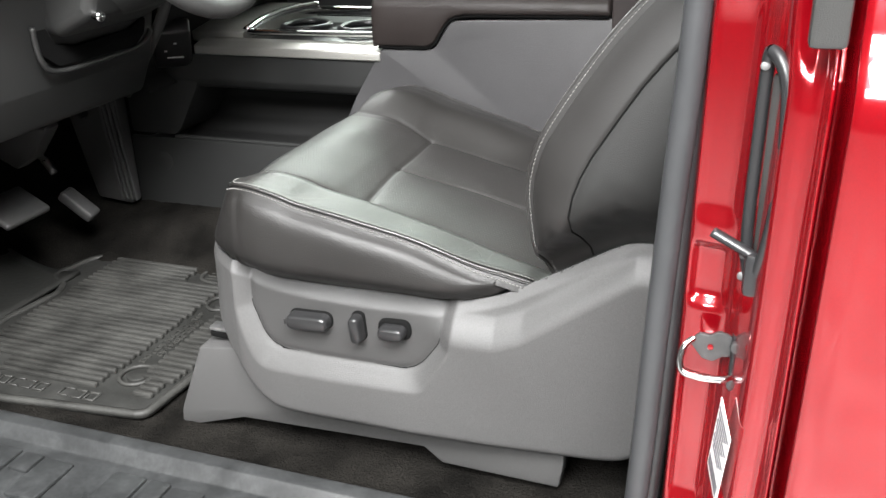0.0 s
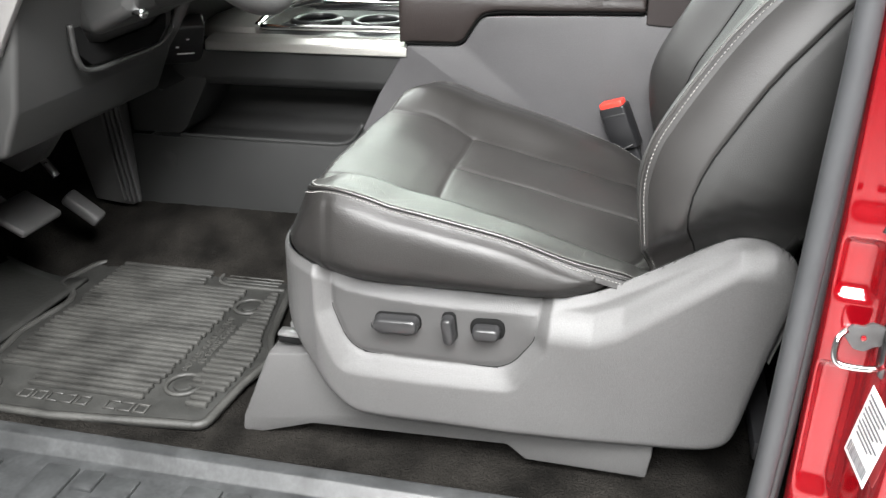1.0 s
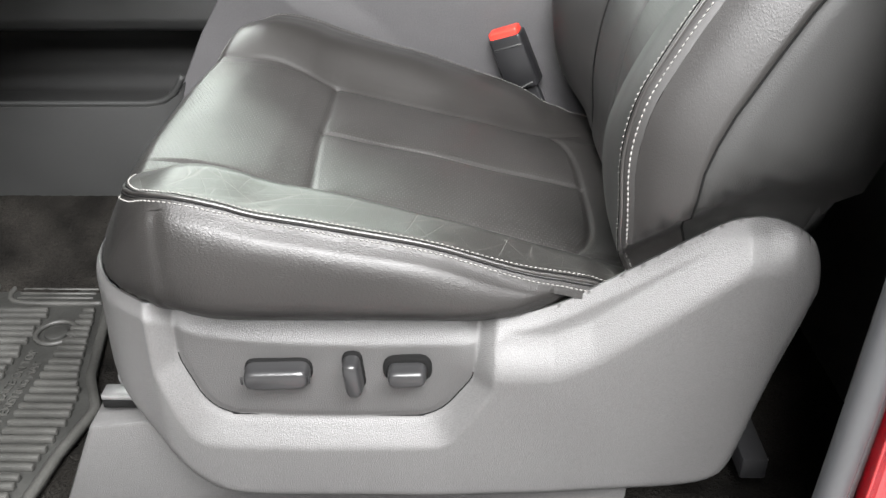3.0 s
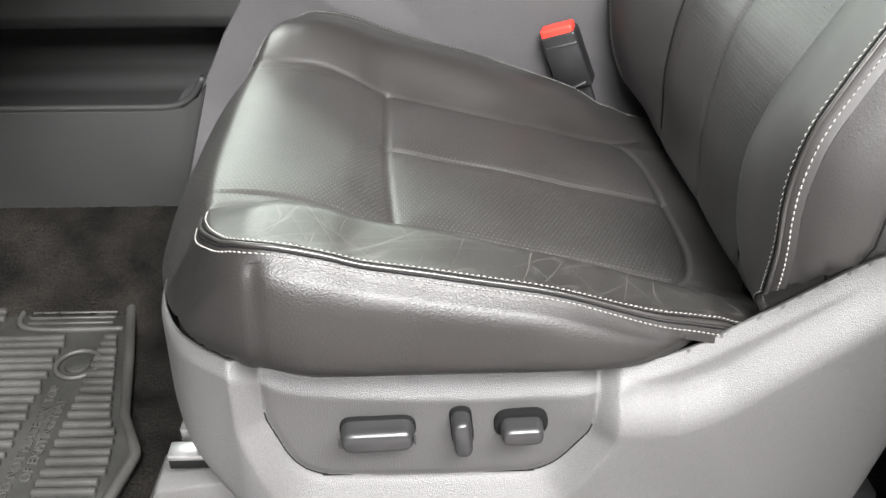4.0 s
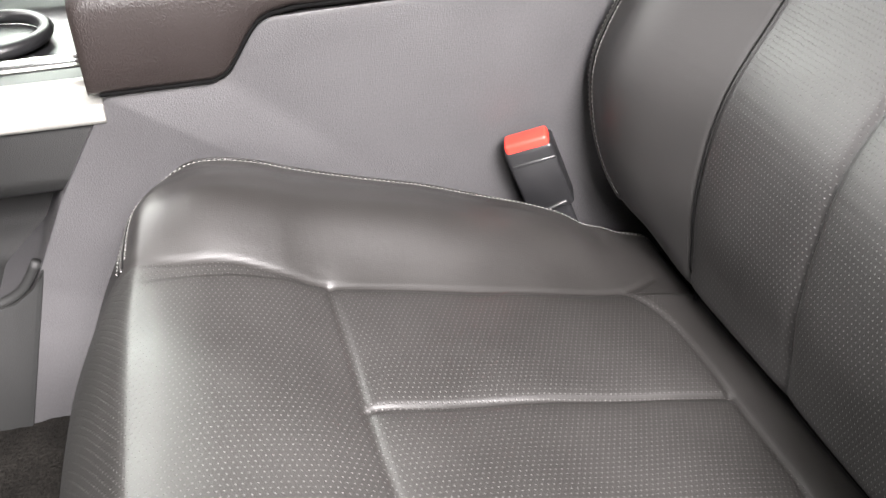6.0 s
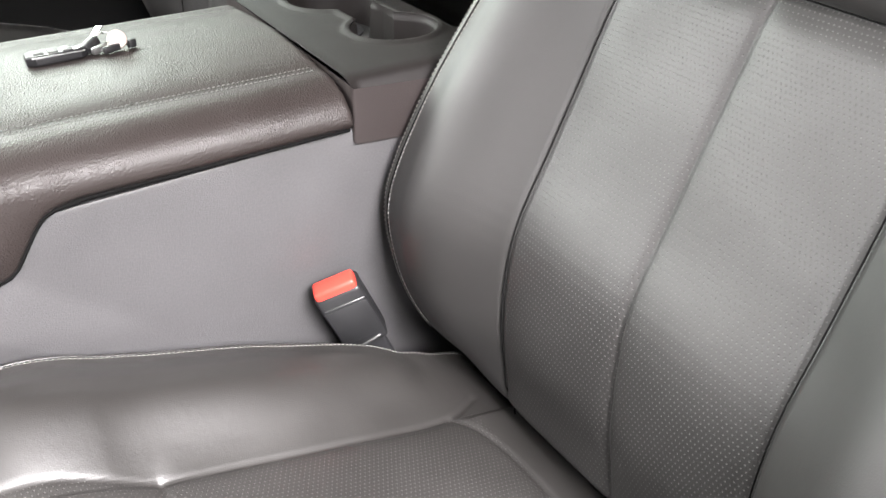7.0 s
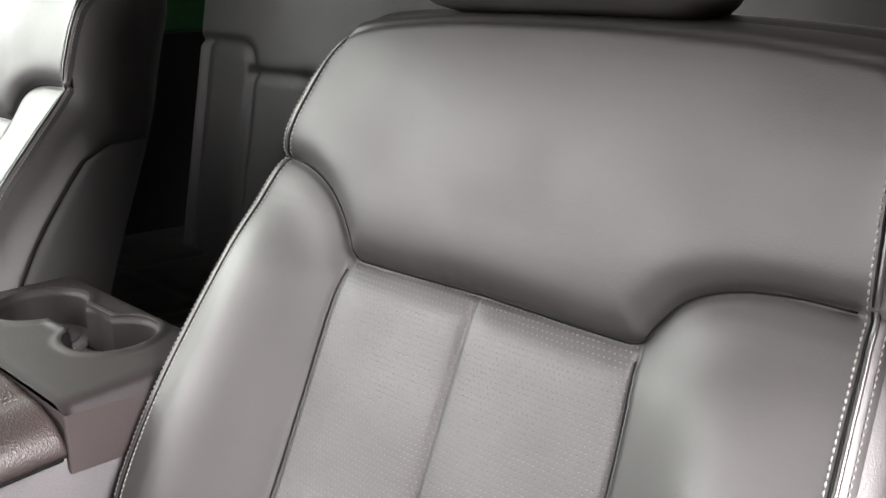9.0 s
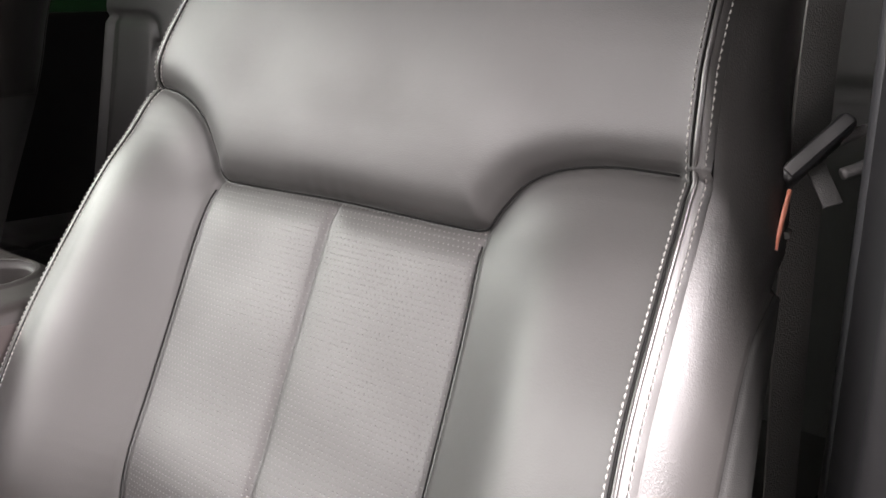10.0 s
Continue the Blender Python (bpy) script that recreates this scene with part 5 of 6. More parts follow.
for dx in (0.0, 0.014):
    part("clip", box((0.026, 0.008, 0.010), Matrix.Translation((-0.428 + dx, 1.690 - dx * 0.5, 0.630)) @ Matrix.Rotation(radians(35 - 900 * dx), 4, "Z"), 0.003), plastic_black if dx else steel, key)

key.scale = (0.80, 0.80, 0.80)
key.location = (-0.440, 1.798, 0.6240)

# seat belt buckle beside the seat
bl, br, bb = Vector((-0.313, 1.552, 0.416)), Vector((-0.266, 1.533, 0.435)), Vector((-0.246, 1.541, 0.347))
bx = (br - bl).normalized()
bz = (br - bb).normalized()
by = bz.cross(bx).normalized()
bz = bx.cross(by).normalized()
bm_ = Matrix((bx, by, bz)).transposed().to_4x4()
mid_ = (bl + br) / 2 - bx * 0.006
buckle = thing("belt_buckle", mid_ - bz * 0.1, "black belt buckle with a red release button", "belt buckle")
at_ = Matrix.Translation(mid_ - bz * 0.016 - bx * 0.003) @ bm_
part("buckle_body", box((0.052, 0.030, 0.088), at_ @ Matrix.Translation((0.002, 0.014, -0.047)), 0.005, 3), plastic_black, buckle)
part("release_button", box((0.047, 0.022, 0.024), at_ @ Matrix.Translation((0.002, 0.012, -0.006)), 0.004, 3), red_button, buckle, "red release button")
part("front_plate", box((0.049, 0.003, 0.055), at_ @ Matrix.Translation((0.003, -0.0005, -0.050)), 0.001), plastic_black, buckle)
part("metal_edge", box((0.046, 0.0025, 0.0018), at_ @ Matrix.Translation((0.004, -0.001, -0.0195)), 0.0008, 1), steel_dark, buckle)
part("metal_lip", box((0.034, 0.006, 0.003), at_ @ Matrix.Translation((0.004, 0.000, -0.086)) @ Matrix.Rotation(radians(-14), 4, "Y"), 0.001, 1), steel_dark, buckle)
part("stalk", box((0.030, 0.012, 0.16), at_ @ Matrix.Translation((0.006, 0.014, -0.16)), 0.004), plastic_black, buckle)

# ---- dashboard, wheel and pedals ----
dash = thing("dashboard", (-1.25, 1.5, 0.5), "dark plastic lower dashboard with a coin pocket", "dashboard")
KNEE = rounded([(-1.155, 0.425), (-1.118, 0.500), (-1.085, 0.640), (-1.04, 0.80), (-1.55, 0.85), (-1.55, 0.46)], [0.02, 0.03, 0.03, 0.03, 0.02, 0.02], 4)
part("knee_panel", prism(KNEE, 1.00, 1.445, "y", 0.01, seg=3), dash_plastic, dash)
# no real hollow: a deep black block gives the pocket its inner shade
part("pocket", prism(rounded([(1.125, 0.615), (1.138, 0.560), (1.170, 0.536), (1.37, 0.532), (1.402, 0.552), (1.415, 0.585), (1.36, 0.566), (1.22, 0.563), (1.17, 0.575), (1.15, 0.615)], 0.008, 3), -1.13, -1.094, "x", 0.003), cavity, dash, "black open pocket")
part("column_cover", prism(rounded([(-1.14, 0.60), (-1.075, 0.585), (-1.00, 0.62), (-0.98, 0.70), (-1.12, 0.74)], 0.02, 4), 1.155, 1.395, "y", 0.02, seg=3), dash_plastic, dash, "dark steering column cover")
put("pocket_lip", tube([(-1.086, 1.118, 0.61), (-1.093, 1.130, 0.556), (-1.098, 1.165, 0.529), (-1.098, 1.27, 0.526), (-1.094, 1.375, 0.530), (-1.088, 1.412, 0.556)], 0.005, 8), dash_plastic, dash)
put("column_shroud", tube([(-1.20, 1.27, 0.66), (-1.05, 1.27, 0.665), (-0.92, 1.27, 0.70)], 0.075, 20, 5, 0.8), dash_plastic, dash)
put("tilt_lever", tube([(-1.08, 1.19, 0.640), (-1.02, 1.175, 0.628), (-0.985, 1.165, 0.622)], 0.008, 10), chrome, dash, "bright tilt lever")
part("stack_body", prism(rounded([(-1.17, 0.40), (-1.22, 0.44), (-1.10, 0.58), (-1.02, 0.75), (-1.5, 0.78), (-1.5, 0.52), (-1.26, 0.42)], 0.02, 4), 1.50, 2.08, "y", 0.01), console_plastic, dash)
part("wood_strip", box((0.04, 0.22, 0.05), Matrix.Translation((-1.060, 1.60, 0.640)) @ Matrix.Rotation(radians(25), 4, "Y"), 0.012, 3), wood, dash, "polished brown wood trim")
sock_u, sock_v = Vector((0.0625, 0.0465, -0.0025)).normalized(), Vector((0.0855, -0.0515, 0.0895)).normalized()
sock_n = sock_u.cross(sock_v).normalized()
sock_v = sock_n.cross(sock_u)
ax = Matrix.Translation(Vector((-1.146, 1.547, 0.487)) - sock_n * 0.018) @ Matrix((sock_n, sock_u, sock_v)).transposed().to_4x4()
put("stack_edge", tube([(-1.245, 1.500, 0.402), (-1.17, 1.480, 0.480), (-1.10, 1.462, 0.565), (-1.05, 1.455, 0.65)], 0.011, 10), plastic, dash, "grey rounded edge of the centre stack")
aux = part("socket_panel", box((0.036, 0.078, 0.128), ax, 0.006, 3), plastic_black, dash, "black socket panel with small marks")
for yy, zz, w_ in ((-0.014, 0.000, 0.006), (0.006, 0.026, 0.006), (0.004, -0.024, 0.034)):
    part("mark", box((0.002, w_, 0.004), ax @ Matrix.Translation((0.0182, yy, zz)), 0), mark_white, aux)
part("cowl", box((0.5, 2.0, 0.06), (-1.55, 1.8, 0.86), 0.02), dash_plastic, dash)
part("end_panel", prism(rounded([(-0.945, 0.84), (-1.030, 0.712), (-1.091, 0.624), (-1.183, 0.482), (-1.29, 0.32), (-1.45, 0.32), (-1.45, 0.93), (-0.95, 0.93)], 0.012, 3), 0.984, 0.999, "y", 0.004), end_grey, dash, "light grey end panel of the dashboard")
part("lower_duct", prism(rounded([(-1.50, 0.36), (-1.306, 0.375), (-1.37, 0.30), (-1.42, 0.272), (-1.48, 0.30)], 0.01, 3), 1.33, 1.37, "y", 0.008), plastic, dash, "grey air duct under the dashboard")

wheel = thing("steering_wheel", (-0.84, 1.27, 0.80), "grey leather steering wheel above the driver's knees", "steering wheel")
wm = Matrix.Translation((-0.897, 1.285, 0.796)) @ Matrix.Rotation(radians(66), 4, "Y")
rim = [tuple(wm @ Vector((0.19 * math.cos(a), 0.19 * math.sin(a), 0))) for a in np.linspace(0, 2 * math.pi, 65)]
v, f = sweep(rim, ring_section(0.017, 14), 1, False, False)
put("rim", make_mesh("rim", v, f), plastic, wheel)
part("hub", cylinder(0.075, 0.05, wm @ Matrix.Translation((0, 0, -0.01)), 0.015, 32), plastic_dark, wheel)
for a in (0, 180, 90, 270):
    part("spoke", box((0.13, 0.035, 0.014), wm @ Matrix.Rotation(radians(a), 4, "Z") @ Matrix.Translation((0.12, 0, -0.004)), 0.005), plastic_dark, wheel)

pedals = thing("brake_pedal", (-1.33, 1.24, 0.03), "worn dark brake pedal on a steel arm", "pedal")
pm = Matrix.Translation((-1.345, 1.232, 0.232)) @ Matrix.Rotation(radians(28), 4, "Y")
part("pedal_pad", box((0.085, 0.115, 0.016), pm, 0.007, 3), plastic, pedals, "smooth worn rubber pedal pad")
put("arm", tube([(-1.37, 1.235, 0.235), (-1.43, 1.23, 0.30), (-1.46, 1.215, 0.42), (-1.47, 1.21, 0.56)], 0.009, 8, flat=0.6), steel, pedals)
gas = thing("accelerator_pedal", (-1.40, 1.44, 0.03), "narrow dusty accelerator pedal", "pedal")
part("pedal_pad", box((0.026, 0.040, 0.085), Matrix.Translation((-1.352, 1.412, 0.172)) @ Matrix.Rotation(radians(-48), 4, "Y") @ Matrix.Rotation(radians(8), 4, "X"), 0.008, 3), plastic, gas)
put("arm", tube([(-1.40, 1.41, 0.24), (-1.46, 1.415, 0.33), (-1.50, 1.42, 0.48)], 0.008, 8), steel, gas)
rest = thing("parking_brake_pedal", (-1.42, 1.06, 0.20), "dark parking brake pedal under the dashboard", "pedal")
part("pedal_pad", box((0.03, 0.08, 0.05), Matrix.Translation((-1.30, 1.06, 0.30)) @ Matrix.Rotation(radians(30), 4, "Y"), 0.008), plastic_black, rest)
put("arm", tube([(-1.31, 1.06, 0.31), (-1.38, 1.06, 0.40), (-1.45, 1.06, 0.52)], 0.008, 8), steel, rest)

brace = thing("console_brace", (-1.33, 1.55, 0.12), "ribbed grey plastic trim beside the console", "trim panel")
part("brace_panel", prism(rounded([(-1.42, 0.135), (-1.322, 0.125), (-1.318, 0.47), (-1.49, 0.47)], 0.01, 3), 1.548, 1.58, "y", 0.004), plastic, brace)
for k in range(4):
    part("brace_rib", box((0.007, 0.010, 0.32), Matrix.Translation((-1.340 + k * 0.0125 - 0.018, 1.544, 0.297)) @ Matrix.Rotation(radians(-5), 4, "Y"), 0.003), plastic, brace)
part("brace_bolt", cylinder(0.014, 0.012, Matrix.Translation((-1.415, 1.543, 0.34)) @ Matrix.Rotation(radians(90), 4, "X"), 0.003), plastic_black, brace)

# ---- floor mat ----
MZ = 0.032
mat_thing = thing("floor_mat", (-1.05, 1.18, MZ), "ribbed black rubber floor mat, dusty, with raised lettering bars", "floor mat")
MAT = rounded([(-0.845, 0.932), (-0.836, 1.05), (-0.820, 1.135), (-0.851, 1.20), (-0.874, 1.31), (-0.906, 1.450), (-1.26, 1.455), (-1.345, 1.425), (-1.372, 1.315), (-1.315, 1.285), (-1.30, 1.25), (-1.318, 1.13), (-1.30, 0.99), (-1.24, 0.97), (-1.235, 0.905), (-1.10, 0.905)],
              [0.02, 0.05, 0.03, 0.03, 0.05, 0.03, 0.03, 0.05, 0.03, 0.04, 0.04, 0.05, 0.03, 0.02, 0.02, 0.05], 5)
part("mat_base", prism(MAT, MZ - 0.002, MZ + 0.008, "z", 0.003), rubber_mat, mat_thing)
mv, mf = sweep([(x, y, MZ + 0.009) for x, y in np.vstack([MAT, MAT[:1]])], [(-0.007, -0.006), (0.007, -0.006), (0.006, 0.004), (0.0, 0.006), (-0.006, 0.004)], 1, False, False)
put("mat_rim", make_mesh("mat_rim", mv, mf), dusty_rubber, mat_thing)
inner = depth_in(MAT)
for k in range(30):
    y = 0.978 + k * 0.0158
    spans = [(-1.285, -0.972 + 0.002 * (k % 3)), (-0.920, -0.845 - 0.0015 * (k % 4))]
    if k < 3:
        spans = [(-1.19, -0.975), (-0.90, -0.862)]
    if y > 1.372:
        spans = [(-1.285, -1.075 + 0.004 * (k % 2))]
    for a, b in spans:
        if b - a > 0.02:
            xs_ = np.linspace(a, b, 60)
            ok = inner(np.stack([xs_, np.full(60, y)], 1)) > (0.024 if b - a > 0.13 else 0.015)
            if not ok.any():
                continue
            a, b = xs_[ok][0], xs_[ok][-1]
        if b - a < 0.012:
            continue
        part("rib", box((b - a, 0.0098, 0.011), Matrix.Translation(((a + b) / 2, y + 0.0012 * math.sin(k * 2.3), MZ + 0.0115)) @ Matrix.Rotation(radians(0.35 * math.sin(k * 1.7)), 4, "Z"), 0.0036, 2), dusty_rubber, mat_thing)
for cx, cy_, r in ((-0.929, 1.026, 0.030), (-0.938, 1.300, 0.028)):
    ring = [(cx + r * math.cos(a), cy_ + r * math.sin(a), MZ + 0.011) for a in np.linspace(0, 2 * math.pi, 41)]
    v, f = sweep(ring, ring_section(0.004, 8), 1, False, False)
    put("eyelet_ring", make_mesh("eyelet_ring", v, f), dusty_rubber, mat_thing)
    part("eyelet_disc", cylinder(r * 0.6, 0.008, (cx, cy_, MZ + 0.009), 0.002, 32), rubber_mat, mat_thing)
put("corner_ridge", tube([(-0.900, 1.380, MZ + 0.009), (-0.98, 1.379, MZ + 0.009), (-1.035, 1.384, MZ + 0.009), (-1.052, 1.405, MZ + 0.009), (-1.050, 1.438, MZ + 0.009)], 0.0045, 8), dusty_rubber, mat_thing)
for k in range(4):
    part("corner_line", box((0.120, 0.004, 0.004), (-0.978, 1.394 + 0.0125 * k, MZ + 0.0095), 0.0012, 1), dusty_rubber, mat_thing)
text_ = bpy.data.curves.new("warning_text", "FONT")
text_.body, text_.size, text_.extrude, text_.align_x, text_.align_y = "DO NOT PLACE ON TOP\nOF EXISTING MAT", 0.017, 0.0012, "CENTER", "CENTER"
tmp = bpy.data.objects.new("tmp_text", text_)
tmesh = bpy.data.meshes.new_from_object(tmp)
bpy.data.objects.remove(tmp)
tmesh.transform(Matrix.Translation((-0.944, 1.163, MZ + 0.0095)) @ Matrix.Rotation(radians(90), 4, "Z"))
put("warning_text", tmesh, dusty_rubber, mat_thing, "raised warning text")
# the raised word along the door side, as plain bars
for k in range(9):
    if k == 5:
        continue
    x0 = -1.175 + k * 0.0265
    for dx, dy, sx, sy in ((0, 0.010, 0.022, 0.0035), (0, -0.010, 0.022, 0.0035), (-0.0095, 0, 0.0035, 0.020), (0.0095, 0, 0.0035, 0.020)):
        if (k + int(dx > 0)) % 4 == 3 and dx:
            continue
        part("raised_mark", box((sx, sy, 0.004), (x0 + dx, 0.950 + dy, MZ + 0.0095), 0.001, 1), dusty_rubber, mat_thing)
# liner up the side of the foot well
lv, lf = lattice(lambda u, w: (-1.62 + 0.30 * u, 1.02 + 0.30 * w + 0.02 * u, 0.05 + 0.10 * (1 - u) ** 2 + 0.05 * (1 - w) ** 2 * (1 - u) + 0.008 * math.sin(6 * u) * w), np.linspace(0, 1, 16), np.linspace(0, 1, 12))
liner = put("foot_rest_mat", make_mesh("foot_rest_mat", lv, lf), rubber_mat, mat_thing, "smooth rubber foot rest flap")
sol = liner.modifiers.new("thick", "SOLIDIFY")
sol.thickness = 0.008

# ---- rear bench and rear of the cab ----
bench = thing("rear_bench", (0.45, 1.8, 0.05), "dark leather rear bench in shade", "bench seat")
BENCH_SEAMS = [np.array([(-0.077, 0.36), (3, 0.36)]), np.array([(-0.077, -0.3), (-0.077, 0.36)]), np.array([(0.28, -0.3), (0.28, 0.36)]), np.array([(0.10, -0.3), (0.10, 0.36)]), np.array([(-0.24, -0.3), (-0.24, 0.42)])]
yoke_b = catmull([(-0.30, 0.42), (-0.13, 0.415), (-0.088, 0.402), (-0.077, 0.36)], 6)


def bench_back(p, q):
    pp = np.array([[p, q]])
    z = 0.0
    for k, line in enumerate(BENCH_SEAMS):
        z += float(groove(pp, line, 0.010, 0.008)[0])
    z += float(groove(pp, yoke_b, 0.010, 0.008)[0])
    return (0.50 + 0.20 * q + z, 2.30 - p, 0.45 + 0.97 * q * 1.0)


v, f = lattice(bench_back, np.arange(-0.27, 1.35, 0.012), np.arange(-0.05, 0.62, 0.012))
put("bench_back", make_mesh("bench_back", v, [q[::-1] for q in f]), back_leather, bench)


def bench_cushion(p, q):
    pp = np.array([[p, q]])
    z = float(groove(pp, np.array([(-3, 0.16), (3, 0.16)]), 0.010, 0.008)[0]) + float(groove(pp, np.array([(0.11, -1), (0.11, 0.16)]), 0.010, 0.008)[0]) + float(groove(pp, np.array([(-0.18, -1), (-0.18, 1)]), 0.010, 0.008)[0])
    drop = max(0.0, 0.06 - q)
    return (0.145 + q, 2.30 - p, 0.425 - 0.06 * q - z - 4.5 * drop * drop * 4)


v, f = lattice(bench_cushion, np.arange(-0.42, 1.35, 0.012), np.arange(0.0, 0.45, 0.012))
put("bench_cushion", make_mesh("bench_cushion", v, f), back_leather, bench)
part("bench_front", box((0.04, 1.76, 0.34), (0.17, 1.84, 0.19), 0.02), plastic_dark, bench)

# pillar trim, belt and anchor behind the driver
pillar = thing("pillar_trim", (0.2, 0.86, 0.05), "dark plastic trim on the door pillar", "pillar trim", kind="structure")
part("trim_panel", prism(rounded([(-0.018, 0.812), (-0.008, 0.858), (0.06, 0.884), (0.115, 0.905), (0.30, 0.895), (0.42, 0.86), (0.42, 0.80)], 0.015, 4), 0.02, 1.44, "z", 0.0), plastic_black, pillar)
part("rear_side_trim", box((0.62, 0.05, 0.9), (0.72, 0.84, 0.40), 0.02), plastic_black, pillar)
put("trim_edge", tube([(0.085, 0.880, 0.05), (0.090, 0.886, 0.5), (0.095, 0.892, 0.95), (0.10, 0.90, 1.40)], 0.010, 10, 6), rubber_seal, pillar, "grey edge seal of the pillar trim")
belt = thing("seat_belt", (0.17, 0.935, 0.10), "dark seat belt hanging with its latch tongue", "seat belt")
strap = [(0.15, 0.935, 1.30), (0.122, 0.9375, 1.05), (0.112, 0.940, 0.90), (0.113, 0.940, 0.81), (0.118, 0.940, 0.71), (0.145, 0.940, 0.51), (0.185, 0.935, 0.12)]
sp = catmull(strap, 10)
v, f = [], []
for i, c in enumerate(sp):
    tw = radians(15)
    sx = np.array([math.cos(tw), -math.sin(tw), 0]) * 0.023
    nx = np.array([math.sin(tw), math.cos(tw), 0]) * 0.0007
    v += [c - sx + nx, c + sx + nx, c + sx - nx, c - sx - nx]
for i in range(len(sp) - 1):
    for j in range(4):
        f.append((i * 4 + j, i * 4 + (j + 1) % 4, i * 4 + 4 + (j + 1) % 4, i * 4 + 4 + j))
put("webbing", make_mesh("webbing", v, f, smooth=False), webbing, belt)
ga, gb = Vector((0.060, 0.9395, 0.7991)), Vector((0.100, 0.9118, 0.8358))
gu = (gb - ga).normalized()
gv = Vector((0.90, 0.30, -0.45))
gv = (gv - gu * gv.dot(gu)).normalized()
gw = gu.cross(gv)
tm = Matrix.Translation((ga + gb) / 2 + gv * 0.014) @ Matrix((gu, gv, gw)).transposed().to_4x4()
part("tongue_cover", box((0.064, 0.030, 0.0125), tm, 0.005, 3), plastic_black, belt, "black plastic tongue grip")
part("grip_edge", box((0.056, 0.003, 0.0085), tm @ Matrix.Translation((0, -0.0150, 0.0)), 0.0012), steel_dark, belt)
loop_ = [tm @ Vector(q) for q in ((0.020, 0.004, -0.004), (0.040, 0.004, -0.012), (0.038, 0.006, -0.026), (0.022, 0.006, -0.028), (0.004, 0.004, -0.022))]
put("tongue_loop", tube([tuple(q) for q in loop_], 0.0042, 8, 5), plastic, belt)
part("tongue_plate", box((0.013, 0.0025, 0.030), tm @ Matrix.Translation((-0.010, 0.004, -0.020)) @ Matrix.Rotation(radians(24), 4, "Y"), 0.001), plastic_dark, belt, "dark latch plate")
put("tag", tube([(0.058, 0.9340, 0.7904), (0.050, 0.9345, 0.772), (0.0425, 0.9347, 0.753)], 0.0030, 8, 3, 0.5), copper, belt, "small copper-red tag")
part("stop_button", cylinder(0.0030, 0.006, Matrix.Translation((0.062, 0.9341, 0.760)) @ Matrix.Rotation(radians(70), 4, "Y"), 0.001), plastic_dark, belt)
far_belt = thing("far_seat_belt", (0.2, 2.72, 0.3), "dark seat belt hanging by the far pillar", "seat belt")
put("webbing", tube([(0.38, 2.68, 1.35), (0.36, 2.70, 1.0), (0.35, 2.72, 0.5), (0.35, 2.72, 0.1)], 0.012, 8, 4, 0.15), plastic_black, far_belt)
part("tongue", box((0.02, 0.012, 0.06), (0.35, 2.685, 0.93), 0.004), steel, far_belt)

# ---- door opening: seal, rear door edge, striker, handle ----
seal = thing("door_seal", (-0.045, 0.785, 0.0), "grey rubber door seal round the opening", "door seal", kind="structure")
sv_, sf_ = sweep([(-0.066, 0.784, -0.03), (-0.060, 0.784, 0.10), (-0.052, 0.783, 0.25), (-0.046, 0.782, 0.40), (-0.039, 0.784, 0.56), (-0.032, 0.790, 0.72), (-0.034, 0.805, 0.95), (-0.025, 0.83, 1.2), (-0.02, 0.85, 1.42)],
                 [(0.0125 * math.cos(a), 0.012 * math.sin(a)) for a in np.linspace(0, 2 * math.pi, 17)[:-1]], 8)
put("seal_bulb", make_mesh("seal_bulb", sv_, sf_), rubber_seal, seal)
sv_, sf_ = sweep([(-0.052, 0.80, -0.03), (-0.046, 0.80, 0.10), (-0.038, 0.799, 0.25), (-0.033, 0.798, 0.40), (-0.029, 0.800, 0.56), (-0.026, 0.806, 0.72), (-0.020, 0.821, 0.95), (-0.011, 0.846, 1.2)],
                 [(0.010 * math.cos(a), 0.018 * math.sin(a)) for a in np.linspace(0, 2 * math.pi, 13)[:-1]], 8)
put("seal_lip", make_mesh("seal_lip", sv_, sf_), plastic_black, seal)

door = thing("rear_door", (0.3, 0.70, 0.0), "glossy red rear half door with its black edge handle", "truck door")
# plan of the door's front edge, from the seal out to the skin
JAMB = catmull([(-0.022, 0.797), (-0.024, 0.790), (-0.023, 0.784), (-0.020, 0.778), (-0.008, 0.773), (0.010, 0.770), (0.020, 0.764), (0.026, 0.752), (0.033, 0.722), (0.041, 0.696), (0.050, 0.688), (0.060, 0.685), (0.067, 0.679), (0.0705, 0.668), (0.074, 0.676), (0.077, 0.700), (0.080, 0.676), (0.0835, 0.655), (0.090, 0.648), (0.14, 0.642), (0.30, 0.634), (0.70, 0.634), (1.10, 0.645)], 4)


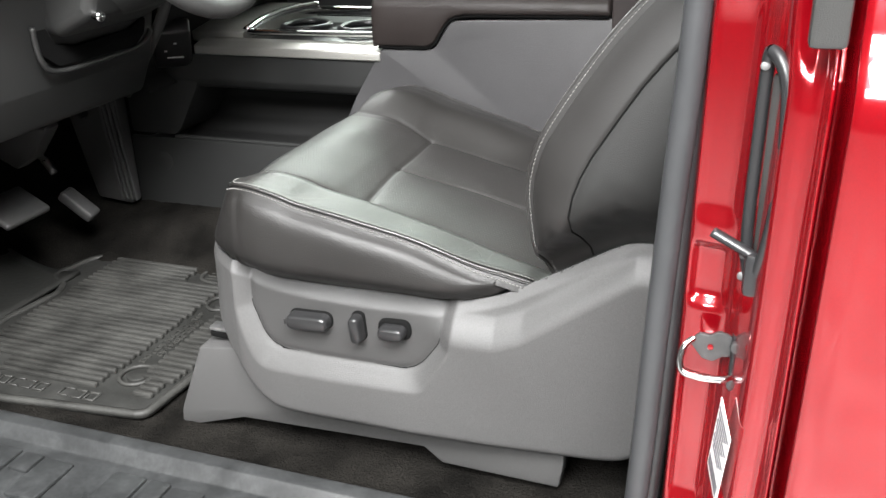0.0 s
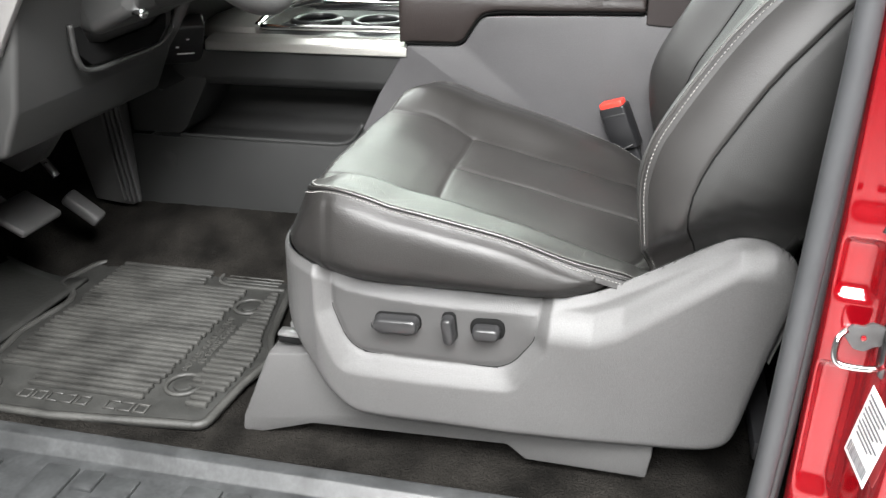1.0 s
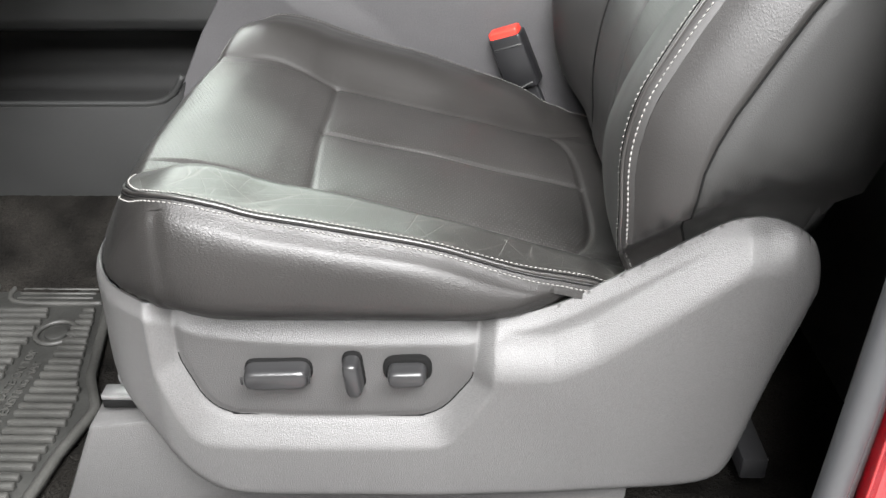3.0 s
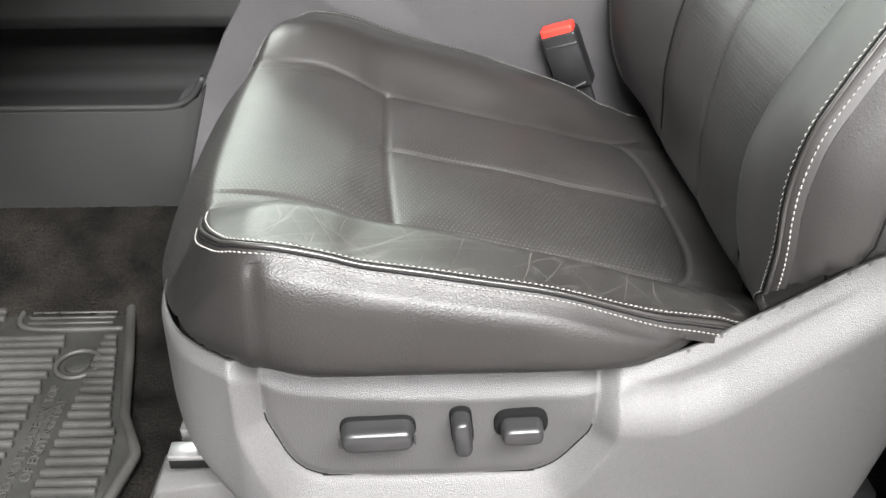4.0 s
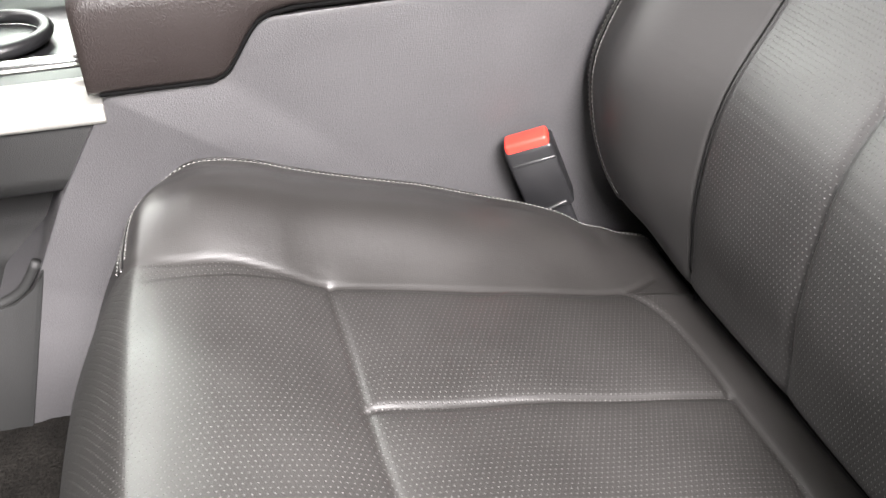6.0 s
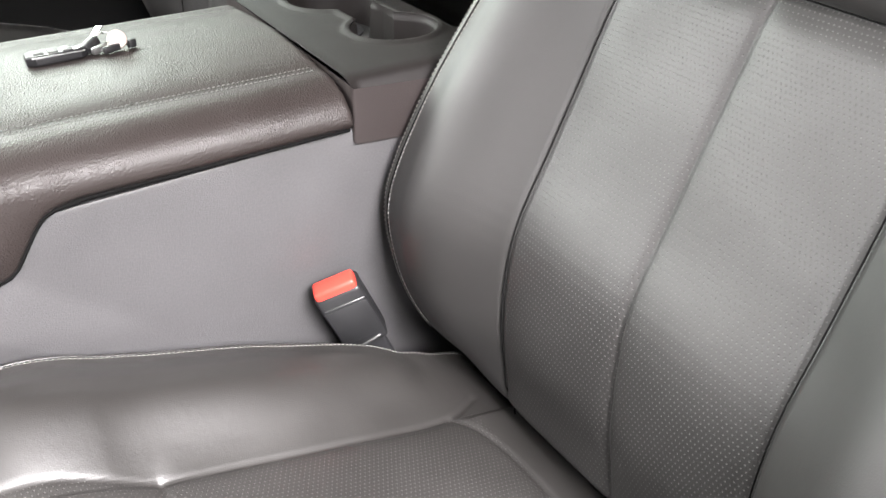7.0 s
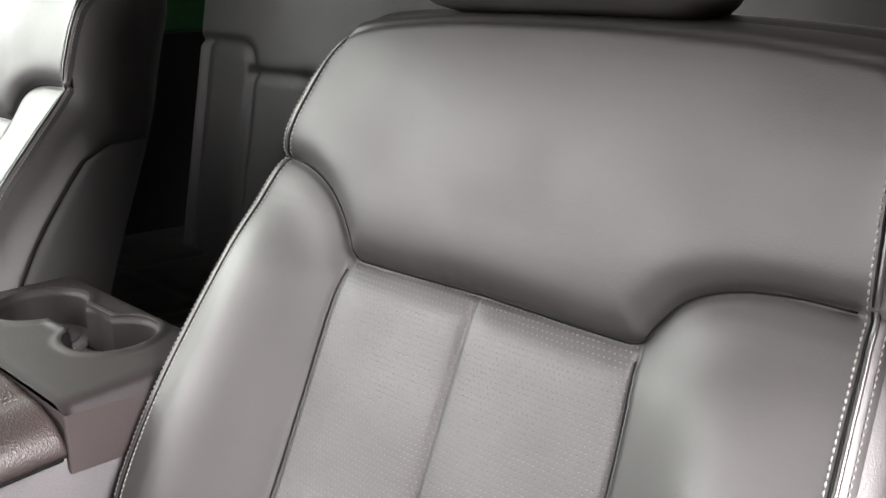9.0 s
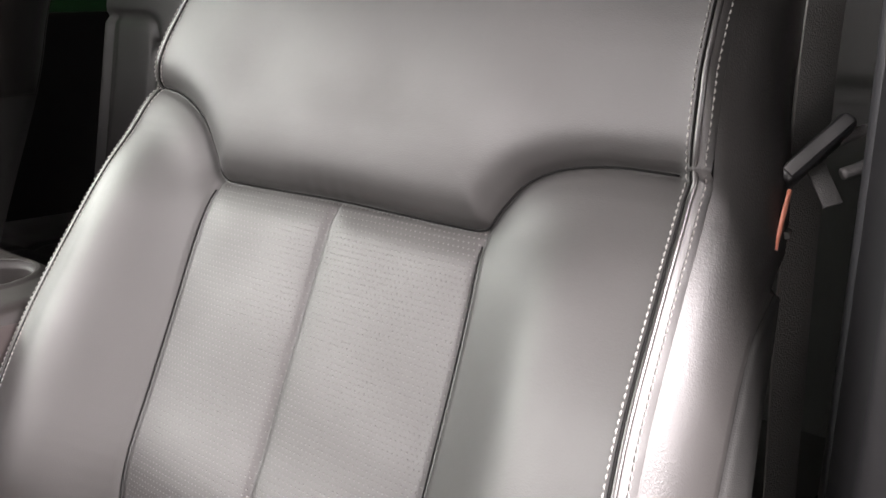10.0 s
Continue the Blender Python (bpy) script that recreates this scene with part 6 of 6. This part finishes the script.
def jamb_place(i, z):
    x, y = JAMB[i]
    lean_ = 0.016 * (z - 0.45)
    pocket = 0.0
    if -0.022 < x < 0.018 and y > 0.76:
        e = step(-0.022, -0.012, x) * step(0.018, 0.010, x)
        pocket = 0.010 * e * (step(0.19, 0.22, z) * step(0.365, 0.355, z) + step(0.435, 0.45, z) * step(0.505, 0.495, z) + step(0.52, 0.54, z) * step(0.75, 0.70, z) * 0.5)
    # the belt line: the skin turns in over a rounded shoulder; below, the door falls away slightly
    shoulder = float(np.interp(z, [0.655, 0.668, 0.678, 0.688, 0.698, 0.712, 0.80, 1.40], [0.0, 0.0016, 0.0052, 0.0108, 0.0168, 0.0232, 0.050, 0.11]))
    fall = 0.22 * max(0.0, 0.50 - z) ** 2
    ripple = 0.0006 * math.sin(9 * z + 5 * x) if x > 0.09 else 0.0
    return (x + lean_, y + pocket + (shoulder + fall) * float(step(0.03, 0.06, x)) + ripple, z)


zs = np.r_[np.linspace(-0.30, 0.14, 10), np.linspace(0.15, 0.75, 150), np.linspace(0.76, 1.40, 16)]
v, f = lattice(lambda i, z: jamb_place(int(i), float(z)), range(len(JAMB)), zs)
put("door_skin", make_mesh("door_skin", v, [q[::-1] for q in f]), paint, door)
part("glass_channel", box((0.026, 0.020, 0.40), (0.066, 0.668, 0.905), 0.004), plastic_dark, door, "grey seal end of the window channel")
hnd = new("edge_handle", None)
hnd.parent = door
loop = catmull([(0.031, 0.716, 0.692), (0.044, 0.702, 0.672), (0.048, 0.699, 0.62), (0.047, 0.699, 0.57), (0.042, 0.702, 0.525), (0.035, 0.712, 0.502), (0.029, 0.722, 0.518), (0.0275, 0.726, 0.56), (0.028, 0.726, 0.62), (0.0285, 0.722, 0.670)], 6, closed=True)
v, f = sweep(np.vstack([loop, loop[:1]]), ring_section(0.0055, 8), 1, False, False)
put("handle_bezel", make_mesh("handle_bezel", v, f), plastic_black, hnd, "black handle bezel")
part("handle_cup", prism(rounded([(0.033, 0.716), (0.047, 0.702), (0.060, 0.735), (0.042, 0.748)], 0.006, 3), 0.515, 0.675, "z", 0.004), plastic_dark, hnd)
put("lever", tube([(0.036, 0.710, 0.522), (0.020, 0.716, 0.528), (0.000, 0.722, 0.536)], 0.006, 8, flat=0.7), plastic_black, hnd)
part("lower_lug", box((0.014, 0.012, 0.040), (0.035, 0.708, 0.506), 0.005), plastic_black, hnd)
for z in (0.680, 0.520, 0.500):
    part("screw", cylinder(0.004, 0.004, Matrix.Translation((0.027, 0.716, z)) @ Matrix.Rotation(radians(70), 4, "X"), 0.001, 12), steel_dark, hnd)

strk = thing("door_striker", (0.01, 0.76, 0.385), "zinc steel door striker with a wire loop", "striker")
part("striker_plate", prism(rounded([(-0.012, 0.414), (-0.004, 0.424), (0.006, 0.423), (0.014, 0.428), (0.026, 0.424), (0.028, 0.404), (0.018, 0.402), (0.010, 0.396), (0.000, 0.398), (-0.006, 0.406)], 0.005, 3), 0.744, 0.749, "y", 0.001), steel_dark, strk)
part("striker_hole", cylinder(0.0028, 0.003, Matrix.Translation((0.007, 0.743, 0.412)) @ Matrix.Rotation(radians(90), 4, "X"), 0.0006, 12), paint, strk)
put("loop", tube([(-0.008, 0.747, 0.417), (-0.015, 0.741, 0.412), (-0.018, 0.736, 0.402), (-0.017, 0.733, 0.391), (-0.010, 0.731, 0.3865), (0.010, 0.731, 0.385), (0.026, 0.737, 0.385), (0.030, 0.762, 0.385)], 0.0034, 10), chrome, strk, "bright wire loop")
part("bolt_cover", box((0.012, 0.020, 0.056), (0.031, 0.748, 0.400), 0.006, 3), plastic_black, strk, "dark bolt cover")
for z in (0.418, 0.378):
    part("bolt", cylinder(0.006, 0.008, Matrix.Translation((0.030, 0.738, z)) @ Matrix.Rotation(radians(90), 4, "X"), 0.002, 12), steel_dark, strk)

sticker = thing("data_label", (0.03, 0.72, 0.31), "white paper data label on the red door edge", "label")
sm = Matrix.Translation((0.0245, 0.722, 0.312)) @ Matrix.Rotation(radians(-76), 4, "Z") @ Matrix.Rotation(radians(90), 4, "X") @ Matrix.Rotation(radians(-16), 4, "Z")
part("label_sheet", box((0.050, 0.100, 0.0008), sm, 0), paper, sticker)
for k in range(9):
    part("print_bar", box((0.044 - 0.008 * (k % 3), 0.0025, 0.0006), sm @ Matrix.Translation((-0.002 * (k % 3), 0.040 - 0.0065 * k, 0.0008)), 0), ink, sticker)
for k in range(14):
    part("print_bar", box((0.0012 + 0.0008 * (k % 3 == 0), 0.016, 0.0006), sm @ Matrix.Translation((-0.020 + k * 0.003, -0.036, 0.0008)), 0), ink, sticker)
